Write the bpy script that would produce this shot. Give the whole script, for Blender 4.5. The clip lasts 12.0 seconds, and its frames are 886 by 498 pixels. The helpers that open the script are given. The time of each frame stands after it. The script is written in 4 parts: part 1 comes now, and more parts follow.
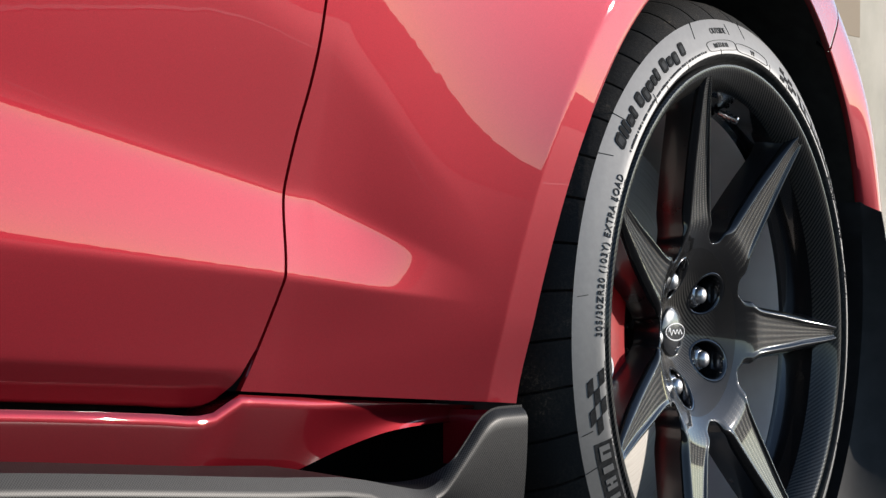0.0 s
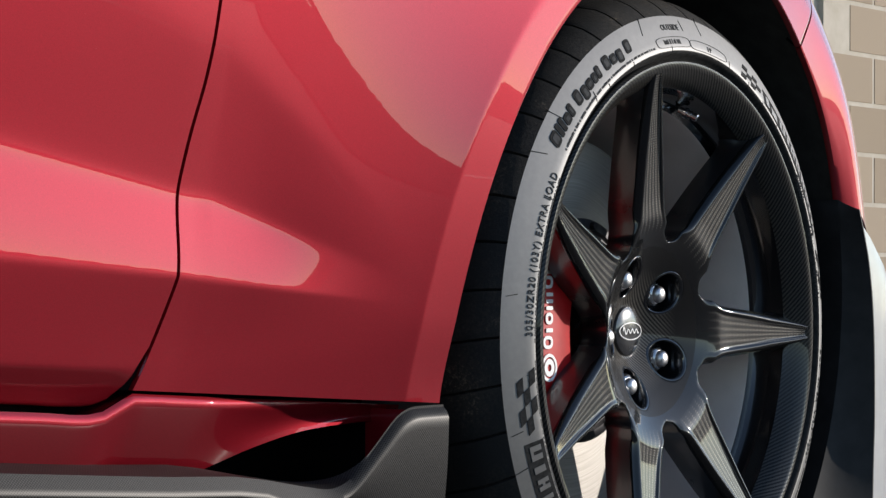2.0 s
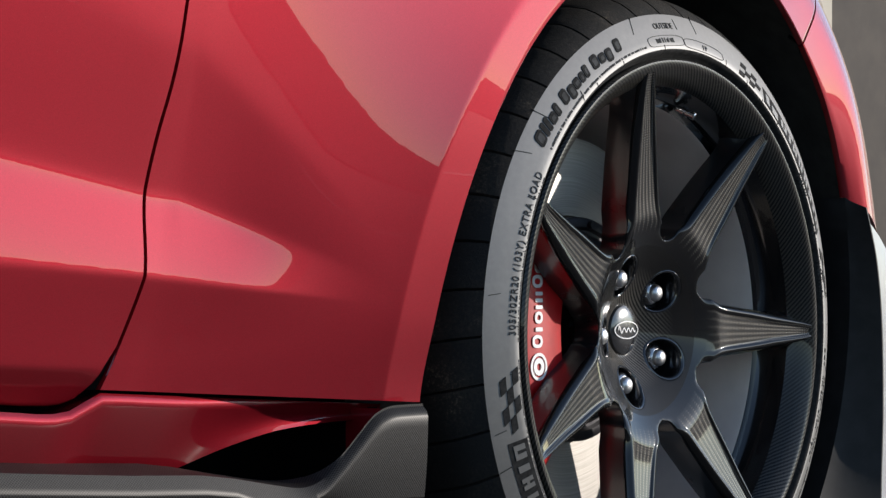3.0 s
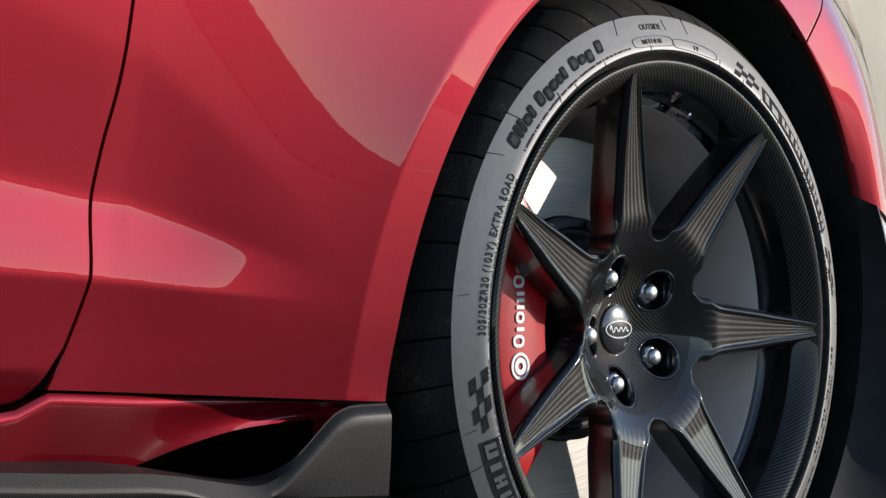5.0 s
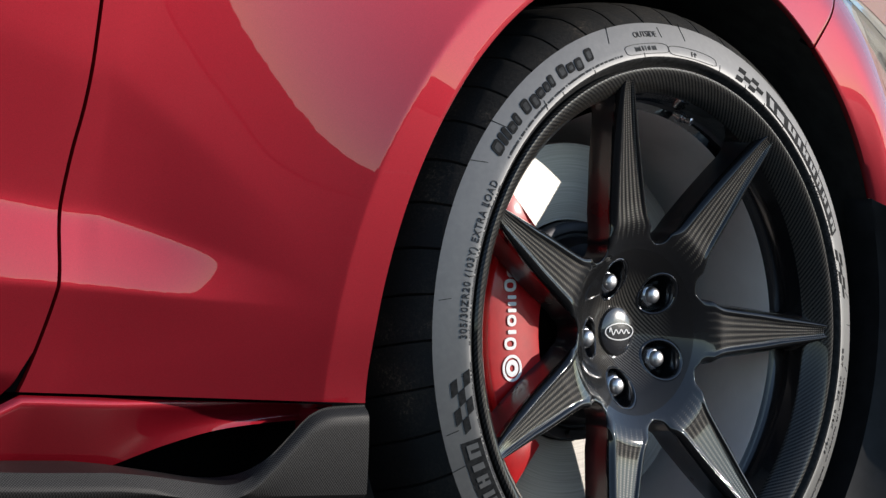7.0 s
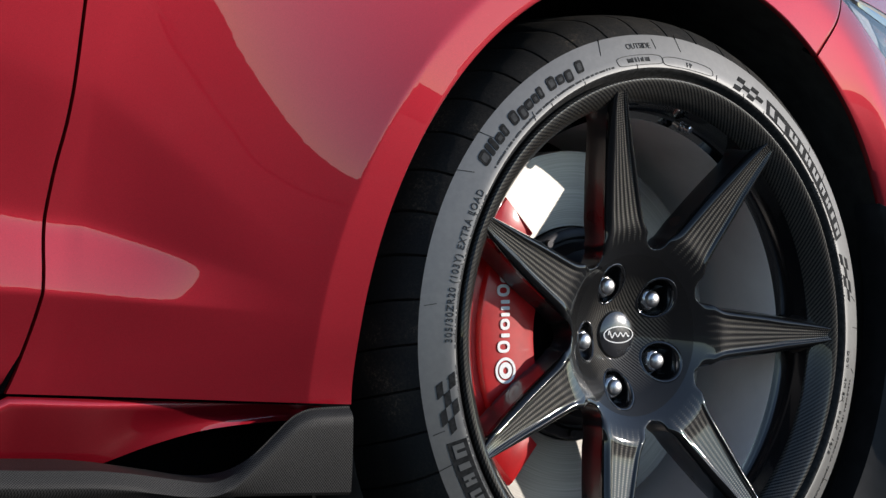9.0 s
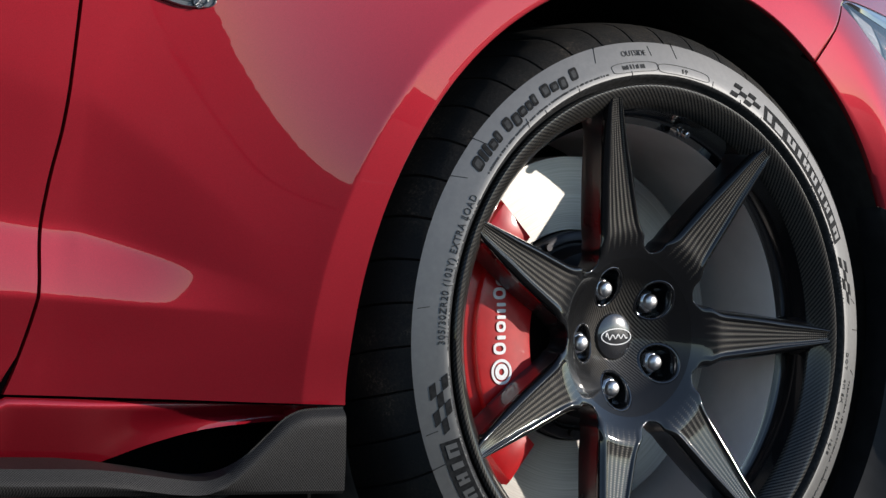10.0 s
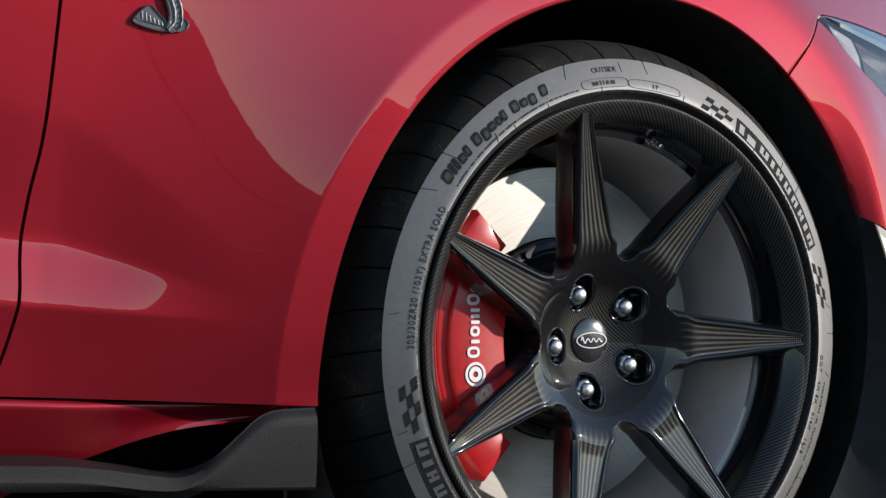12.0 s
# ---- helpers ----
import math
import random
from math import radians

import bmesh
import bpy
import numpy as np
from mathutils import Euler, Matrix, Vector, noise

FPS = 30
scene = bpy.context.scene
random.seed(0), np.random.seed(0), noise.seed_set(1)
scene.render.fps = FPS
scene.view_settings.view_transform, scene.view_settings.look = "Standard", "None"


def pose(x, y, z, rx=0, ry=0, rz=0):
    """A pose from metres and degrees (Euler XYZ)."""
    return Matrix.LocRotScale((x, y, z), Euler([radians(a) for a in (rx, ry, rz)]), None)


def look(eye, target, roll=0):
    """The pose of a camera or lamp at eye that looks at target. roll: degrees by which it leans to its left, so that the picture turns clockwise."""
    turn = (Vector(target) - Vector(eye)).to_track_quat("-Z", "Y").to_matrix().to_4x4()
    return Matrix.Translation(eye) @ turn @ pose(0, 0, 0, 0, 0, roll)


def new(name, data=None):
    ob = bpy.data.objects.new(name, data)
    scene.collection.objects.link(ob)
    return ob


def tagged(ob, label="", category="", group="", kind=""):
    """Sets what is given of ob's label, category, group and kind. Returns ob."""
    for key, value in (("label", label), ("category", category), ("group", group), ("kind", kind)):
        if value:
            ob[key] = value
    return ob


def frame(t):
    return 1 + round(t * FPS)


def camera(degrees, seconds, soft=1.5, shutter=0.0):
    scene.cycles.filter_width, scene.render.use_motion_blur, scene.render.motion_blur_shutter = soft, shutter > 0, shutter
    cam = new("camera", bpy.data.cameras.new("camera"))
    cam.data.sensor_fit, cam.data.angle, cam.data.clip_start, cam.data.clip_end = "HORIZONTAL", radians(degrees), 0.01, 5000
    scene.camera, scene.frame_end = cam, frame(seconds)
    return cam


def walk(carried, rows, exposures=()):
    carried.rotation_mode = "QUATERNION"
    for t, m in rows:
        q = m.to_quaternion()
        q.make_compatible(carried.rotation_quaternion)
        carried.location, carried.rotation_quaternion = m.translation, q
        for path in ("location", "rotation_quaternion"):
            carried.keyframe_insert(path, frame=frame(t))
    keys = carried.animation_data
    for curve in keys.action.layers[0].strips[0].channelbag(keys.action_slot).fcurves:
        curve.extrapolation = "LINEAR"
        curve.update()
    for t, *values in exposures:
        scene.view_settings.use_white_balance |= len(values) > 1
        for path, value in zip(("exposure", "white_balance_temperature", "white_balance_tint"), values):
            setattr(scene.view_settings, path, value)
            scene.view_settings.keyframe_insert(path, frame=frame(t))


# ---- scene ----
cam = camera(20.0, 12.0, 1.4)
PATH = [
    (0, (-2.296, -1.205, 0.395), (-0.622, -0.11, 0.422), 0.1),
    (0.5, (-2.265, -1.242, 0.396), (-0.606, -0.126, 0.422), 0.2),
    (1, (-2.235, -1.281, 0.397), (-0.591, -0.142, 0.421), 0.2),
    (1.5, (-2.203, -1.325, 0.397), (-0.578, -0.159, 0.421), 0.2),
    (2, (-2.172, -1.368, 0.4), (-0.568, -0.173, 0.422), 0.2),
    (2.5, (-2.141, -1.41, 0.402), (-0.56, -0.186, 0.422), 0.2),
    (3, (-2.111, -1.458, 0.403), (-0.557, -0.199, 0.422), 0.1),
    (5, (-1.997, -1.629, 0.412), (-0.544, -0.255, 0.424), 0.0),
    (5.5, (-1.969, -1.673, 0.413), (-0.542, -0.272, 0.425), -0.0),
    (6, (-1.942, -1.72, 0.419), (-0.544, -0.29, 0.427), -0.0),
    (6.5, (-1.917, -1.766, 0.422), (-0.548, -0.308, 0.428), -0.0),
    (7, (-1.892, -1.814, 0.425), (-0.553, -0.328, 0.43), -0.1),
    (9, (-1.8, -2.008, 0.439), (-0.576, -0.426, 0.438), -0.2),
    (9.5, (-1.78, -2.056, 0.444), (-0.583, -0.454, 0.441), -0.2),
    (10, (-1.758, -2.108, 0.447), (-0.59, -0.485, 0.443), -0.2),
    (10.5, (-1.741, -2.154, 0.453), (-0.595, -0.515, 0.446), -0.2),
    (11, (-1.72, -2.212, 0.457), (-0.601, -0.554, 0.449), -0.2),
    (11.5, (-1.7, -2.264, 0.458), (-0.604, -0.591, 0.451), -0.2),
    (12, (-1.681, -2.322, 0.466), (-0.61, -0.634, 0.455), -0.3),
]
walk(cam, [(t, look(e, g, r)) for t, e, g, r in PATH], [(0, 0.38, 6800, 12), (12, 0.38, 6800, 12)])

# ---------------------------------------------------------------- world and sun
SUN_TO = Vector((1.3, -1.0, 0.36)).normalized()
world = bpy.data.worlds.new("sky_world")
scene.world = world
world.use_nodes = True
wn = world.node_tree
sky = wn.nodes.new("ShaderNodeTexSky")
sky.sky_type, sky.sun_disc = "NISHITA", False
sky.sun_elevation = math.asin(SUN_TO.z)
sky.air_density, sky.dust_density, sky.ozone_density = 0.7, 0.018, 0.8
sky.sun_rotation = math.atan2(SUN_TO.x, SUN_TO.y)
wn.links.new(sky.outputs[0], wn.nodes["Background"].inputs[0])
wn.nodes["Background"].inputs[1].default_value = 0.205
sun_data = bpy.data.lights.new("sun", "SUN")
sun_data.energy, sun_data.angle, sun_data.color = 3.6, radians(0.5), (1.0, 0.95, 0.89)
sun = new("sun", sun_data)
sun.matrix_world = look(SUN_TO * 20, (0, 0, 0))

# ---------------------------------------------------------------- materials


def material(name, colour, rough, metal=0.0, coat=0.0, coat_rough=0.03, spec=0.5):
    m = bpy.data.materials.new(name)
    m.use_nodes = True
    b = m.node_tree.nodes["Principled BSDF"]
    b.inputs["Base Color"].default_value = (*colour, 1)
    b.inputs["Roughness"].default_value = rough
    b.inputs["Metallic"].default_value = metal
    b.inputs["Coat Weight"].default_value = coat
    b.inputs["Coat Roughness"].default_value = coat_rough
    b.inputs["Specular IOR Level"].default_value = spec
    return m, m.node_tree, b


def add(nt, kind, **values):
    n = nt.nodes.new(kind)
    for k, v in values.items():
        if k in n.inputs:
            n.inputs[k].default_value = v
    return n


def maths(nt, op, a, b=None):
    n = nt.nodes.new("ShaderNodeMath")
    n.operation = op
    for i, v in enumerate((a, b)):
        if v is None:
            continue
        if hasattr(v, "links"):
            nt.links.new(v, n.inputs[i])
        else:
            n.inputs[i].default_value = v
    return n.outputs[0]


def noise_out(nt, scale, detail=4.0, rough=0.6, coords="Object", stretch=None):
    tc = nt.nodes.new("ShaderNodeTexCoord")
    out = tc.outputs[coords]
    if stretch:
        mp = nt.nodes.new("ShaderNodeMapping")
        mp.inputs["Scale"].default_value = stretch
        nt.links.new(out, mp.inputs[0])
        out = mp.outputs[0]
    n = add(nt, "ShaderNodeTexNoise", Scale=scale, Detail=detail, Roughness=rough)
    nt.links.new(out, n.inputs["Vector"])
    return n.outputs["Fac"]


def ramp(nt, fac, stops):
    r = nt.nodes.new("ShaderNodeValToRGB")
    els = r.color_ramp.elements
    while len(els) < len(stops):
        els.new(0.5)
    for e, (p, c) in zip(els, stops):
        e.position, e.color = p, (*c, 1)
    nt.links.new(fac, r.inputs[0])
    return r.outputs[0]


def bump(nt, b, height, strength, distance):
    n = add(nt, "ShaderNodeBump", Strength=strength, Distance=distance)
    nt.links.new(height, n.inputs["Height"])
    nt.links.new(n.outputs[0], b.inputs["Normal"])
    return n


def vary(nt, b, colour_a, colour_b, scale, detail=5.0, low=0.35, high=0.65, stretch=None):
    f = noise_out(nt, scale, detail, stretch=stretch)
    nt.links.new(ramp(nt, f, [(low, colour_a), (high, colour_b)]), b.inputs["Base Color"])
    return f


def vary_rough(nt, b, lo, hi, scale):
    f = noise_out(nt, scale, 6.0)
    r = add(nt, "ShaderNodeMapRange")
    r.inputs["From Min"].default_value, r.inputs["From Max"].default_value = 0.3, 0.7
    r.inputs["To Min"].default_value, r.inputs["To Max"].default_value = lo, hi
    nt.links.new(f, r.inputs[0])
    nt.links.new(r.outputs[0], b.inputs["Roughness"])


# red metallic lacquer under a clear coat, with fine flake
PAINT, nt, b = material("red_paint", (0.38, 0.007, 0.018), 0.58, 0.62, 1.0, 0.012, 0.06)
flake = noise_out(nt, 1400, 2.0)
lacquer = ramp(nt, flake, [(0.3, (0.190, 0.0044, 0.0112)), (0.72, (0.268, 0.0074, 0.0174))])
# thin dust: scattered pale specks and faint dried smears
specks = ramp(nt, noise_out(nt, 260, 3.0, 0.7), [(0.735, (0, 0, 0)), (0.82, (0.16, 0.16, 0.16))])
smears = ramp(nt, noise_out(nt, 7, 6.0, 0.65, stretch=(1.0, 1.0, 2.2)), [(0.56, (0, 0, 0)), (0.82, (0.005, 0.005, 0.005))])
both = maths(nt, "ADD", specks, smears)
dusty = nt.nodes.new("ShaderNodeMix")
dusty.data_type = "RGBA"
nt.links.new(both, dusty.inputs["Factor"])
nt.links.new(lacquer, dusty.inputs[6])
dusty.inputs[7].default_value = (0.45, 0.40, 0.37, 1)
nt.links.new(dusty.outputs[2], b.inputs["Base Color"])
vary_rough(nt, b, 0.56, 0.61, 900)
# faint waviness of the lacquer
peel = add(nt, "ShaderNodeBump", Strength=0.10, Distance=0.0003)
nt.links.new(noise_out(nt, 30, 2.0), peel.inputs["Height"])
nt.links.new(peel.outputs[0], b.inputs["Coat Normal"])


def carbon(name, cell, dark, light, coat, rough, coat_rough=0.04, metal=0.6, twill=4.0, fade=None):
    """Twill weave: 2 over 2 under, in the metres of the UV map."""
    m, nt, b = material(name, dark, rough, metal, coat, coat_rough, 0.05)
    uv = nt.nodes.new("ShaderNodeUVMap")
    uv.uv_map = "UVMap"
    sep = nt.nodes.new("ShaderNodeSeparateXYZ")
    nt.links.new(uv.outputs[0], sep.inputs[0])
    u = maths(nt, "DIVIDE", sep.outputs[0], cell)
    v = maths(nt, "DIVIDE", sep.outputs[1], cell)
    iu, iv = maths(nt, "FLOOR", u), maths(nt, "FLOOR", v)
    k = maths(nt, "FLOORED_MODULO", maths(nt, "ADD", iu, iv), twill)
    over = maths(nt, "LESS_THAN", k, twill / 2 - 0.5)
    strand = noise_out(nt, 700, 3.0)
    mixed = maths(nt, "ADD", maths(nt, "MULTIPLY", over, 0.62), maths(nt, "MULTIPLY", strand, 0.4))
    if fade:
        away = add(nt, "ShaderNodeMapRange")
        for key, val in zip(("From Min", "From Max", "To Min", "To Max"), (fade[0], fade[1], 1.0, 0.16)):
            away.inputs[key].default_value = val
        rad = nt.nodes.new("ShaderNodeVectorMath")
        rad.operation = "LENGTH"
        nt.links.new(uv.outputs[0], rad.inputs[0])
        nt.links.new(rad.outputs["Value"], away.inputs[0])
        mixed = maths(nt, "MULTIPLY", mixed, away.outputs[0])
    nt.links.new(ramp(nt, mixed, [(0.15, dark), (0.85, light)]), b.inputs["Base Color"])
    # each tow is a small rounded rib
    fu = maths(nt, "PINGPONG", u, 0.5)
    fv = maths(nt, "PINGPONG", v, 0.5)
    rib = maths(nt, "ADD", maths(nt, "MULTIPLY", over, fu), maths(nt, "MULTIPLY", maths(nt, "SUBTRACT", 1.0, over), fv))
    bump(nt, b, rib, 0.2, 0.0004)
    return m


CARBON = carbon("gloss_carbon", 0.0013, (0.004, 0.004, 0.0045), (0.046, 0.043, 0.038), 0.6, 0.30, 0.03, 0.1)
# spoke faces: long ribs of fine slanted ticks that fade towards the hub
CARBON_SPOKE, nt, b = material("ribbed_carbon", (0.008, 0.008, 0.009), 0.42, 0.15, 1.0, 0.05, 0.03)
uv = nt.nodes.new("ShaderNodeUVMap")
uv.uv_map = "UVMap"
sep = nt.nodes.new("ShaderNodeSeparateXYZ")
nt.links.new(uv.outputs[0], sep.inputs[0])
rib = maths(nt, "MULTIPLY", maths(nt, "PINGPONG", maths(nt, "MULTIPLY", sep.outputs[1], 4.0), 0.5), 2.0)
rib = maths(nt, "MULTIPLY", rib, maths(nt, "LESS_THAN", maths(nt, "ABSOLUTE", sep.outputs[1]), 0.66))
tick = maths(nt, "MULTIPLY", maths(nt, "PINGPONG", maths(nt, "ADD", maths(nt, "DIVIDE", sep.outputs[0], 0.0025), maths(nt, "MULTIPLY", rib, 0.5)), 0.5), 2.0)
fade = add(nt, "ShaderNodeMapRange")
fade.inputs["From Min"].default_value, fade.inputs["From Max"].default_value = 0.098, 0.130
nt.links.new(sep.outputs[0], fade.inputs[0])
strand = noise_out(nt, 500, 3.0)
weave = maths(nt, "MULTIPLY", maths(nt, "MULTIPLY", maths(nt, "POWER", rib, 1.3), maths(nt, "ADD", maths(nt, "MULTIPLY", maths(nt, "POWER", tick, 1.5), 1.0), maths(nt, "MULTIPLY", strand, 0.3))), maths(nt, "ADD", maths(nt, "MULTIPLY", fade.outputs[0], 0.86), 0.14))
nt.links.new(ramp(nt, weave, [(0.12, (0.004, 0.004, 0.0045)), (0.85, (0.15, 0.138, 0.118))]), b.inputs["Base Color"])
bump(nt, b, weave, 0.2, 0.0005)
CARBON_DARK = carbon("dark_carbon", 0.0011, (0.004, 0.004, 0.0045), (0.085, 0.078, 0.068), 0.45, 0.55, 0.04, 0.05, fade=(0.034, 0.066))
CARBON_SATIN = carbon("satin_carbon", 0.0015, (0.005, 0.005, 0.005), (0.040, 0.038, 0.037), 0.10, 0.5, 0.3, 0.1, 2.0)

BLACK_GLOSS, nt, b = material("black_lacquer", (0.006, 0.006, 0.007), 0.16, 0.0, 1.0, 0.03)
vary_rough(nt, b, 0.12, 0.22, 40)
FLANK, nt, b = material("black_satin_flank", (0.006, 0.006, 0.007), 0.3, 0.0, 0.6, 0.14)
vary_rough(nt, b, 0.25, 0.4, 40)
LINER, nt, b = material("black_felt_plastic", (0.008, 0.008, 0.008), 0.9, spec=0.1)
vary(nt, b, (0.035, 0.034, 0.032), (0.055, 0.053, 0.050), 30)
BLACK_PLASTIC, nt, b = material("black_plastic", (0.012, 0.012, 0.013), 0.6, spec=0.25)
vary(nt, b, (0.010, 0.010, 0.011), (0.017, 0.017, 0.018), 40)
# near-black that stands in for shade in panel gaps and the duct
GAP, nt, b = material("gap_shade", (0.004, 0.004, 0.004), 0.95, spec=0.1)

SIDEWALL, nt, b = material("dusty_rubber", (0.05, 0.05, 0.05), 0.57, spec=0.8)
b.inputs["IOR"].default_value = 1.85
f1 = noise_out(nt, 9, 5.0)
f2 = noise_out(nt, 160, 4.0)
mixf = maths(nt, "ADD", maths(nt, "MULTIPLY", f1, 0.65), maths(nt, "MULTIPLY", f2, 0.35))
nt.links.new(ramp(nt, mixf, [(0.3, (0.028, 0.027, 0.024)), (0.5, (0.048, 0.046, 0.041)), (0.7, (0.085, 0.081, 0.073))]), b.inputs["Base Color"])
bump(nt, b, f2, 0.15, 0.0006)

TREAD, nt, b = material("tread_rubber", (0.03, 0.03, 0.03), 0.8, spec=0.3)
f1 = noise_out(nt, 14, 5.0)
f2 = noise_out(nt, 320, 5.0, 0.75)
mixf = maths(nt, "ADD", maths(nt, "MULTIPLY", f1, 0.5), maths(nt, "MULTIPLY", f2, 0.5))
nt.links.new(ramp(nt, mixf, [(0.46, (0.007, 0.007, 0.007)), (0.58, (0.019, 0.016, 0.013)), (0.70, (0.14, 0.108, 0.072))]), b.inputs["Base Color"])
bump(nt, b, f2, 0.5, 0.0012)

INK, nt, b = material("black_letter_rubber", (0.018, 0.018, 0.018), 0.85, spec=0.12)
vary(nt, b, (0.012, 0.012, 0.012), (0.03, 0.03, 0.03), 200)
PRINT, nt, b = material("dark_grey_letter_rubber", (0.05, 0.05, 0.05), 0.85, spec=0.15)
vary(nt, b, (0.04, 0.04, 0.04), (0.075, 0.075, 0.075), 200)

BARREL, nt, b = material("grey_barrel", (0.6, 0.59, 0.6), 0.6, 0.0, 0.12, 0.2, 0.25)
vary(nt, b, (0.62, 0.57, 0.54), (0.72, 0.665, 0.63), 12)

DISC, nt, b = material("brushed_iron", (0.42, 0.41, 0.39), 0.44, 0.8)
tc = nt.nodes.new("ShaderNodeUVMap")
tc.uv_map = "UVMap"
mp = nt.nodes.new("ShaderNodeMapping")
mp.inputs["Scale"].default_value = (6.0, 900.0, 1.0)
nt.links.new(tc.outputs[0], mp.inputs[0])
n = add(nt, "ShaderNodeTexNoise", Scale=1.0, Detail=3.0)
nt.links.new(mp.outputs[0], n.inputs["Vector"])
nt.links.new(ramp(nt, n.outputs["Fac"], [(0.3, (0.27, 0.258, 0.240)), (0.7, (0.38, 0.365, 0.342))]), b.inputs["Base Color"])
bump(nt, b, n.outputs["Fac"], 0.25, 0.0004)

CALIPER, nt, b = material("red_caliper_paint", (0.42, 0.006, 0.008), 0.4, 0.0, 0.4, 0.12, 0.3)
vary(nt, b, (0.38, 0.005, 0.007), (0.47, 0.008, 0.010), 60)
WHITE, nt, b = material("white_print", (0.72, 0.71, 0.70), 0.45)
vary(nt, b, (0.66, 0.65, 0.64), (0.76, 0.75, 0.74), 150)
LINE, nt, b = material("worn_line_paint", (0.3, 0.29, 0.27), 0.8)
vary(nt, b, (0.16, 0.155, 0.15), (0.42, 0.41, 0.39), 14)
CHROME, nt, b = material("chrome", (0.62, 0.62, 0.63), 0.16, 1.0)
vary_rough(nt, b, 0.12, 0.24, 120)
STEEL, nt, b = material("satin_steel", (0.55, 0.55, 0.56), 0.34, 1.0)
vary_rough(nt, b, 0.28, 0.42, 150)
DARK_METAL, nt, b = material("dark_metal", (0.03, 0.03, 0.034), 0.4, 0.7)
vary_rough(nt, b, 0.35, 0.5, 60)
NUT_METAL, nt, b = material("black_chrome", (0.42, 0.42, 0.43), 0.2, 0.9)
vary_rough(nt, b, 0.14, 0.24, 90)
SLATE, nt, b = material("slate_metal", (0.07, 0.08, 0.09), 0.4, 0.6)
vary_rough(nt, b, 0.35, 0.5, 160)
PEWTER, nt, b = material("pewter", (0.20, 0.21, 0.22), 0.38, 0.85)
vary_rough(nt, b, 0.3, 0.48, 200)
CAP, nt, b = material("cap_black", (0.012, 0.012, 0.014), 0.2, 0.0, 1.0, 0.06)
vary_rough(nt, b, 0.15, 0.3, 70)
GREY_TRIM, nt, b = material("grey_trim", (0.32, 0.32, 0.325), 0.4, 0.0, 0.4, 0.15)
vary(nt, b, (0.29, 0.29, 0.295), (0.35, 0.35, 0.35), 15)
LENS, nt, b = material("lamp_lens", (0.9, 0.92, 0.95), 0.03)
b.inputs["Transmission Weight"].default_value = 1.0
b.inputs["IOR"].default_value = 1.2
GROUND, nt, b = material("asphalt", (0.06, 0.06, 0.06), 0.9, spec=0.25)
f1 = noise_out(nt, 0.35, 5.0)
f2 = noise_out(nt, 90, 6.0, 0.7)
mixf = maths(nt, "ADD", maths(nt, "MULTIPLY", f1, 0.5), maths(nt, "MULTIPLY", f2, 0.5))
nt.links.new(ramp(nt, mixf, [(0.38, (0.06, 0.059, 0.058)), (0.62, (0.13, 0.127, 0.12))]), b.inputs["Base Color"])
bump(nt, b, f2, 0.6, 0.004)
STUCCO, nt, b = material("beige_stucco", (0.5, 0.45, 0.37), 0.9, spec=0.2)
f = vary(nt, b, (0.44, 0.40, 0.33), (0.54, 0.49, 0.41), 0.9)
BRICK, nt, b = material("tan_block", (0.3, 0.22, 0.15), 0.9, spec=0.2)
oi = nt.nodes.new("ShaderNodeObjectInfo")
nt.links.new(ramp(nt, oi.outputs["Random"], [(0.0, (0.30, 0.235, 0.17)), (1.0, (0.36, 0.285, 0.21))]), b.inputs["Base Color"])
BROWN, nt, b = material("brown_door_paint", (0.05, 0.04, 0.034), 0.75, spec=0.2)
vary(nt, b, (0.042, 0.034, 0.029), (0.06, 0.048, 0.04), 2)
MORTAR, nt, b = material("mortar", (0.45, 0.4, 0.33), 0.95, spec=0.2)
vary(nt, b, (0.42, 0.37, 0.3), (0.5, 0.45, 0.38), 3)

# ---------------------------------------------------------------- mesh helpers


def mesh_of(name, verts, faces, uvs=None, sharp=35):
    me = bpy.data.meshes.new(name)
    me.from_pydata([tuple(v) for v in verts], [], faces)
    if uvs is not None:
        layer = me.uv_layers.new(name="UVMap")
        for loop in me.loops:
            layer.data[loop.index].uv = uvs[loop.vertex_index]
    me.validate()
    me.shade_smooth()
    me.set_sharp_from_angle(angle=radians(sharp))
    return me


def part(name, me, mat, parent, label=""):
    if isinstance(me, bmesh.types.BMesh):
        data = bpy.data.meshes.new(name)
        bmesh.ops.recalc_face_normals(me, faces=me.faces)
        me.to_mesh(data)
        me.free()
        data.shade_smooth()
        data.set_sharp_from_angle(angle=radians(35))
        me = data
    if not me.materials:
        me.materials.append(mat)
    ob = new(name, me)
    ob.parent = parent
    if label:
        ob["label"] = label
    return ob


def grid(rows, closed_u=False, uv=None):
    """Verts and faces of a sheet from rows of points of one length."""
    n, verts, faces = len(rows[0]), [], []
    for row in rows:
        verts += row
    for i in range(len(rows) - 1):
        for j in range(n if closed_u else n - 1):
            k = (j + 1) % n
            faces.append((i * n + j, i * n + k, (i + 1) * n + k, (i + 1) * n + j))
    return verts, faces


def smooth(t):
    t = max(0.0, min(1.0, t))
    return t * t * (3 - 2 * t)


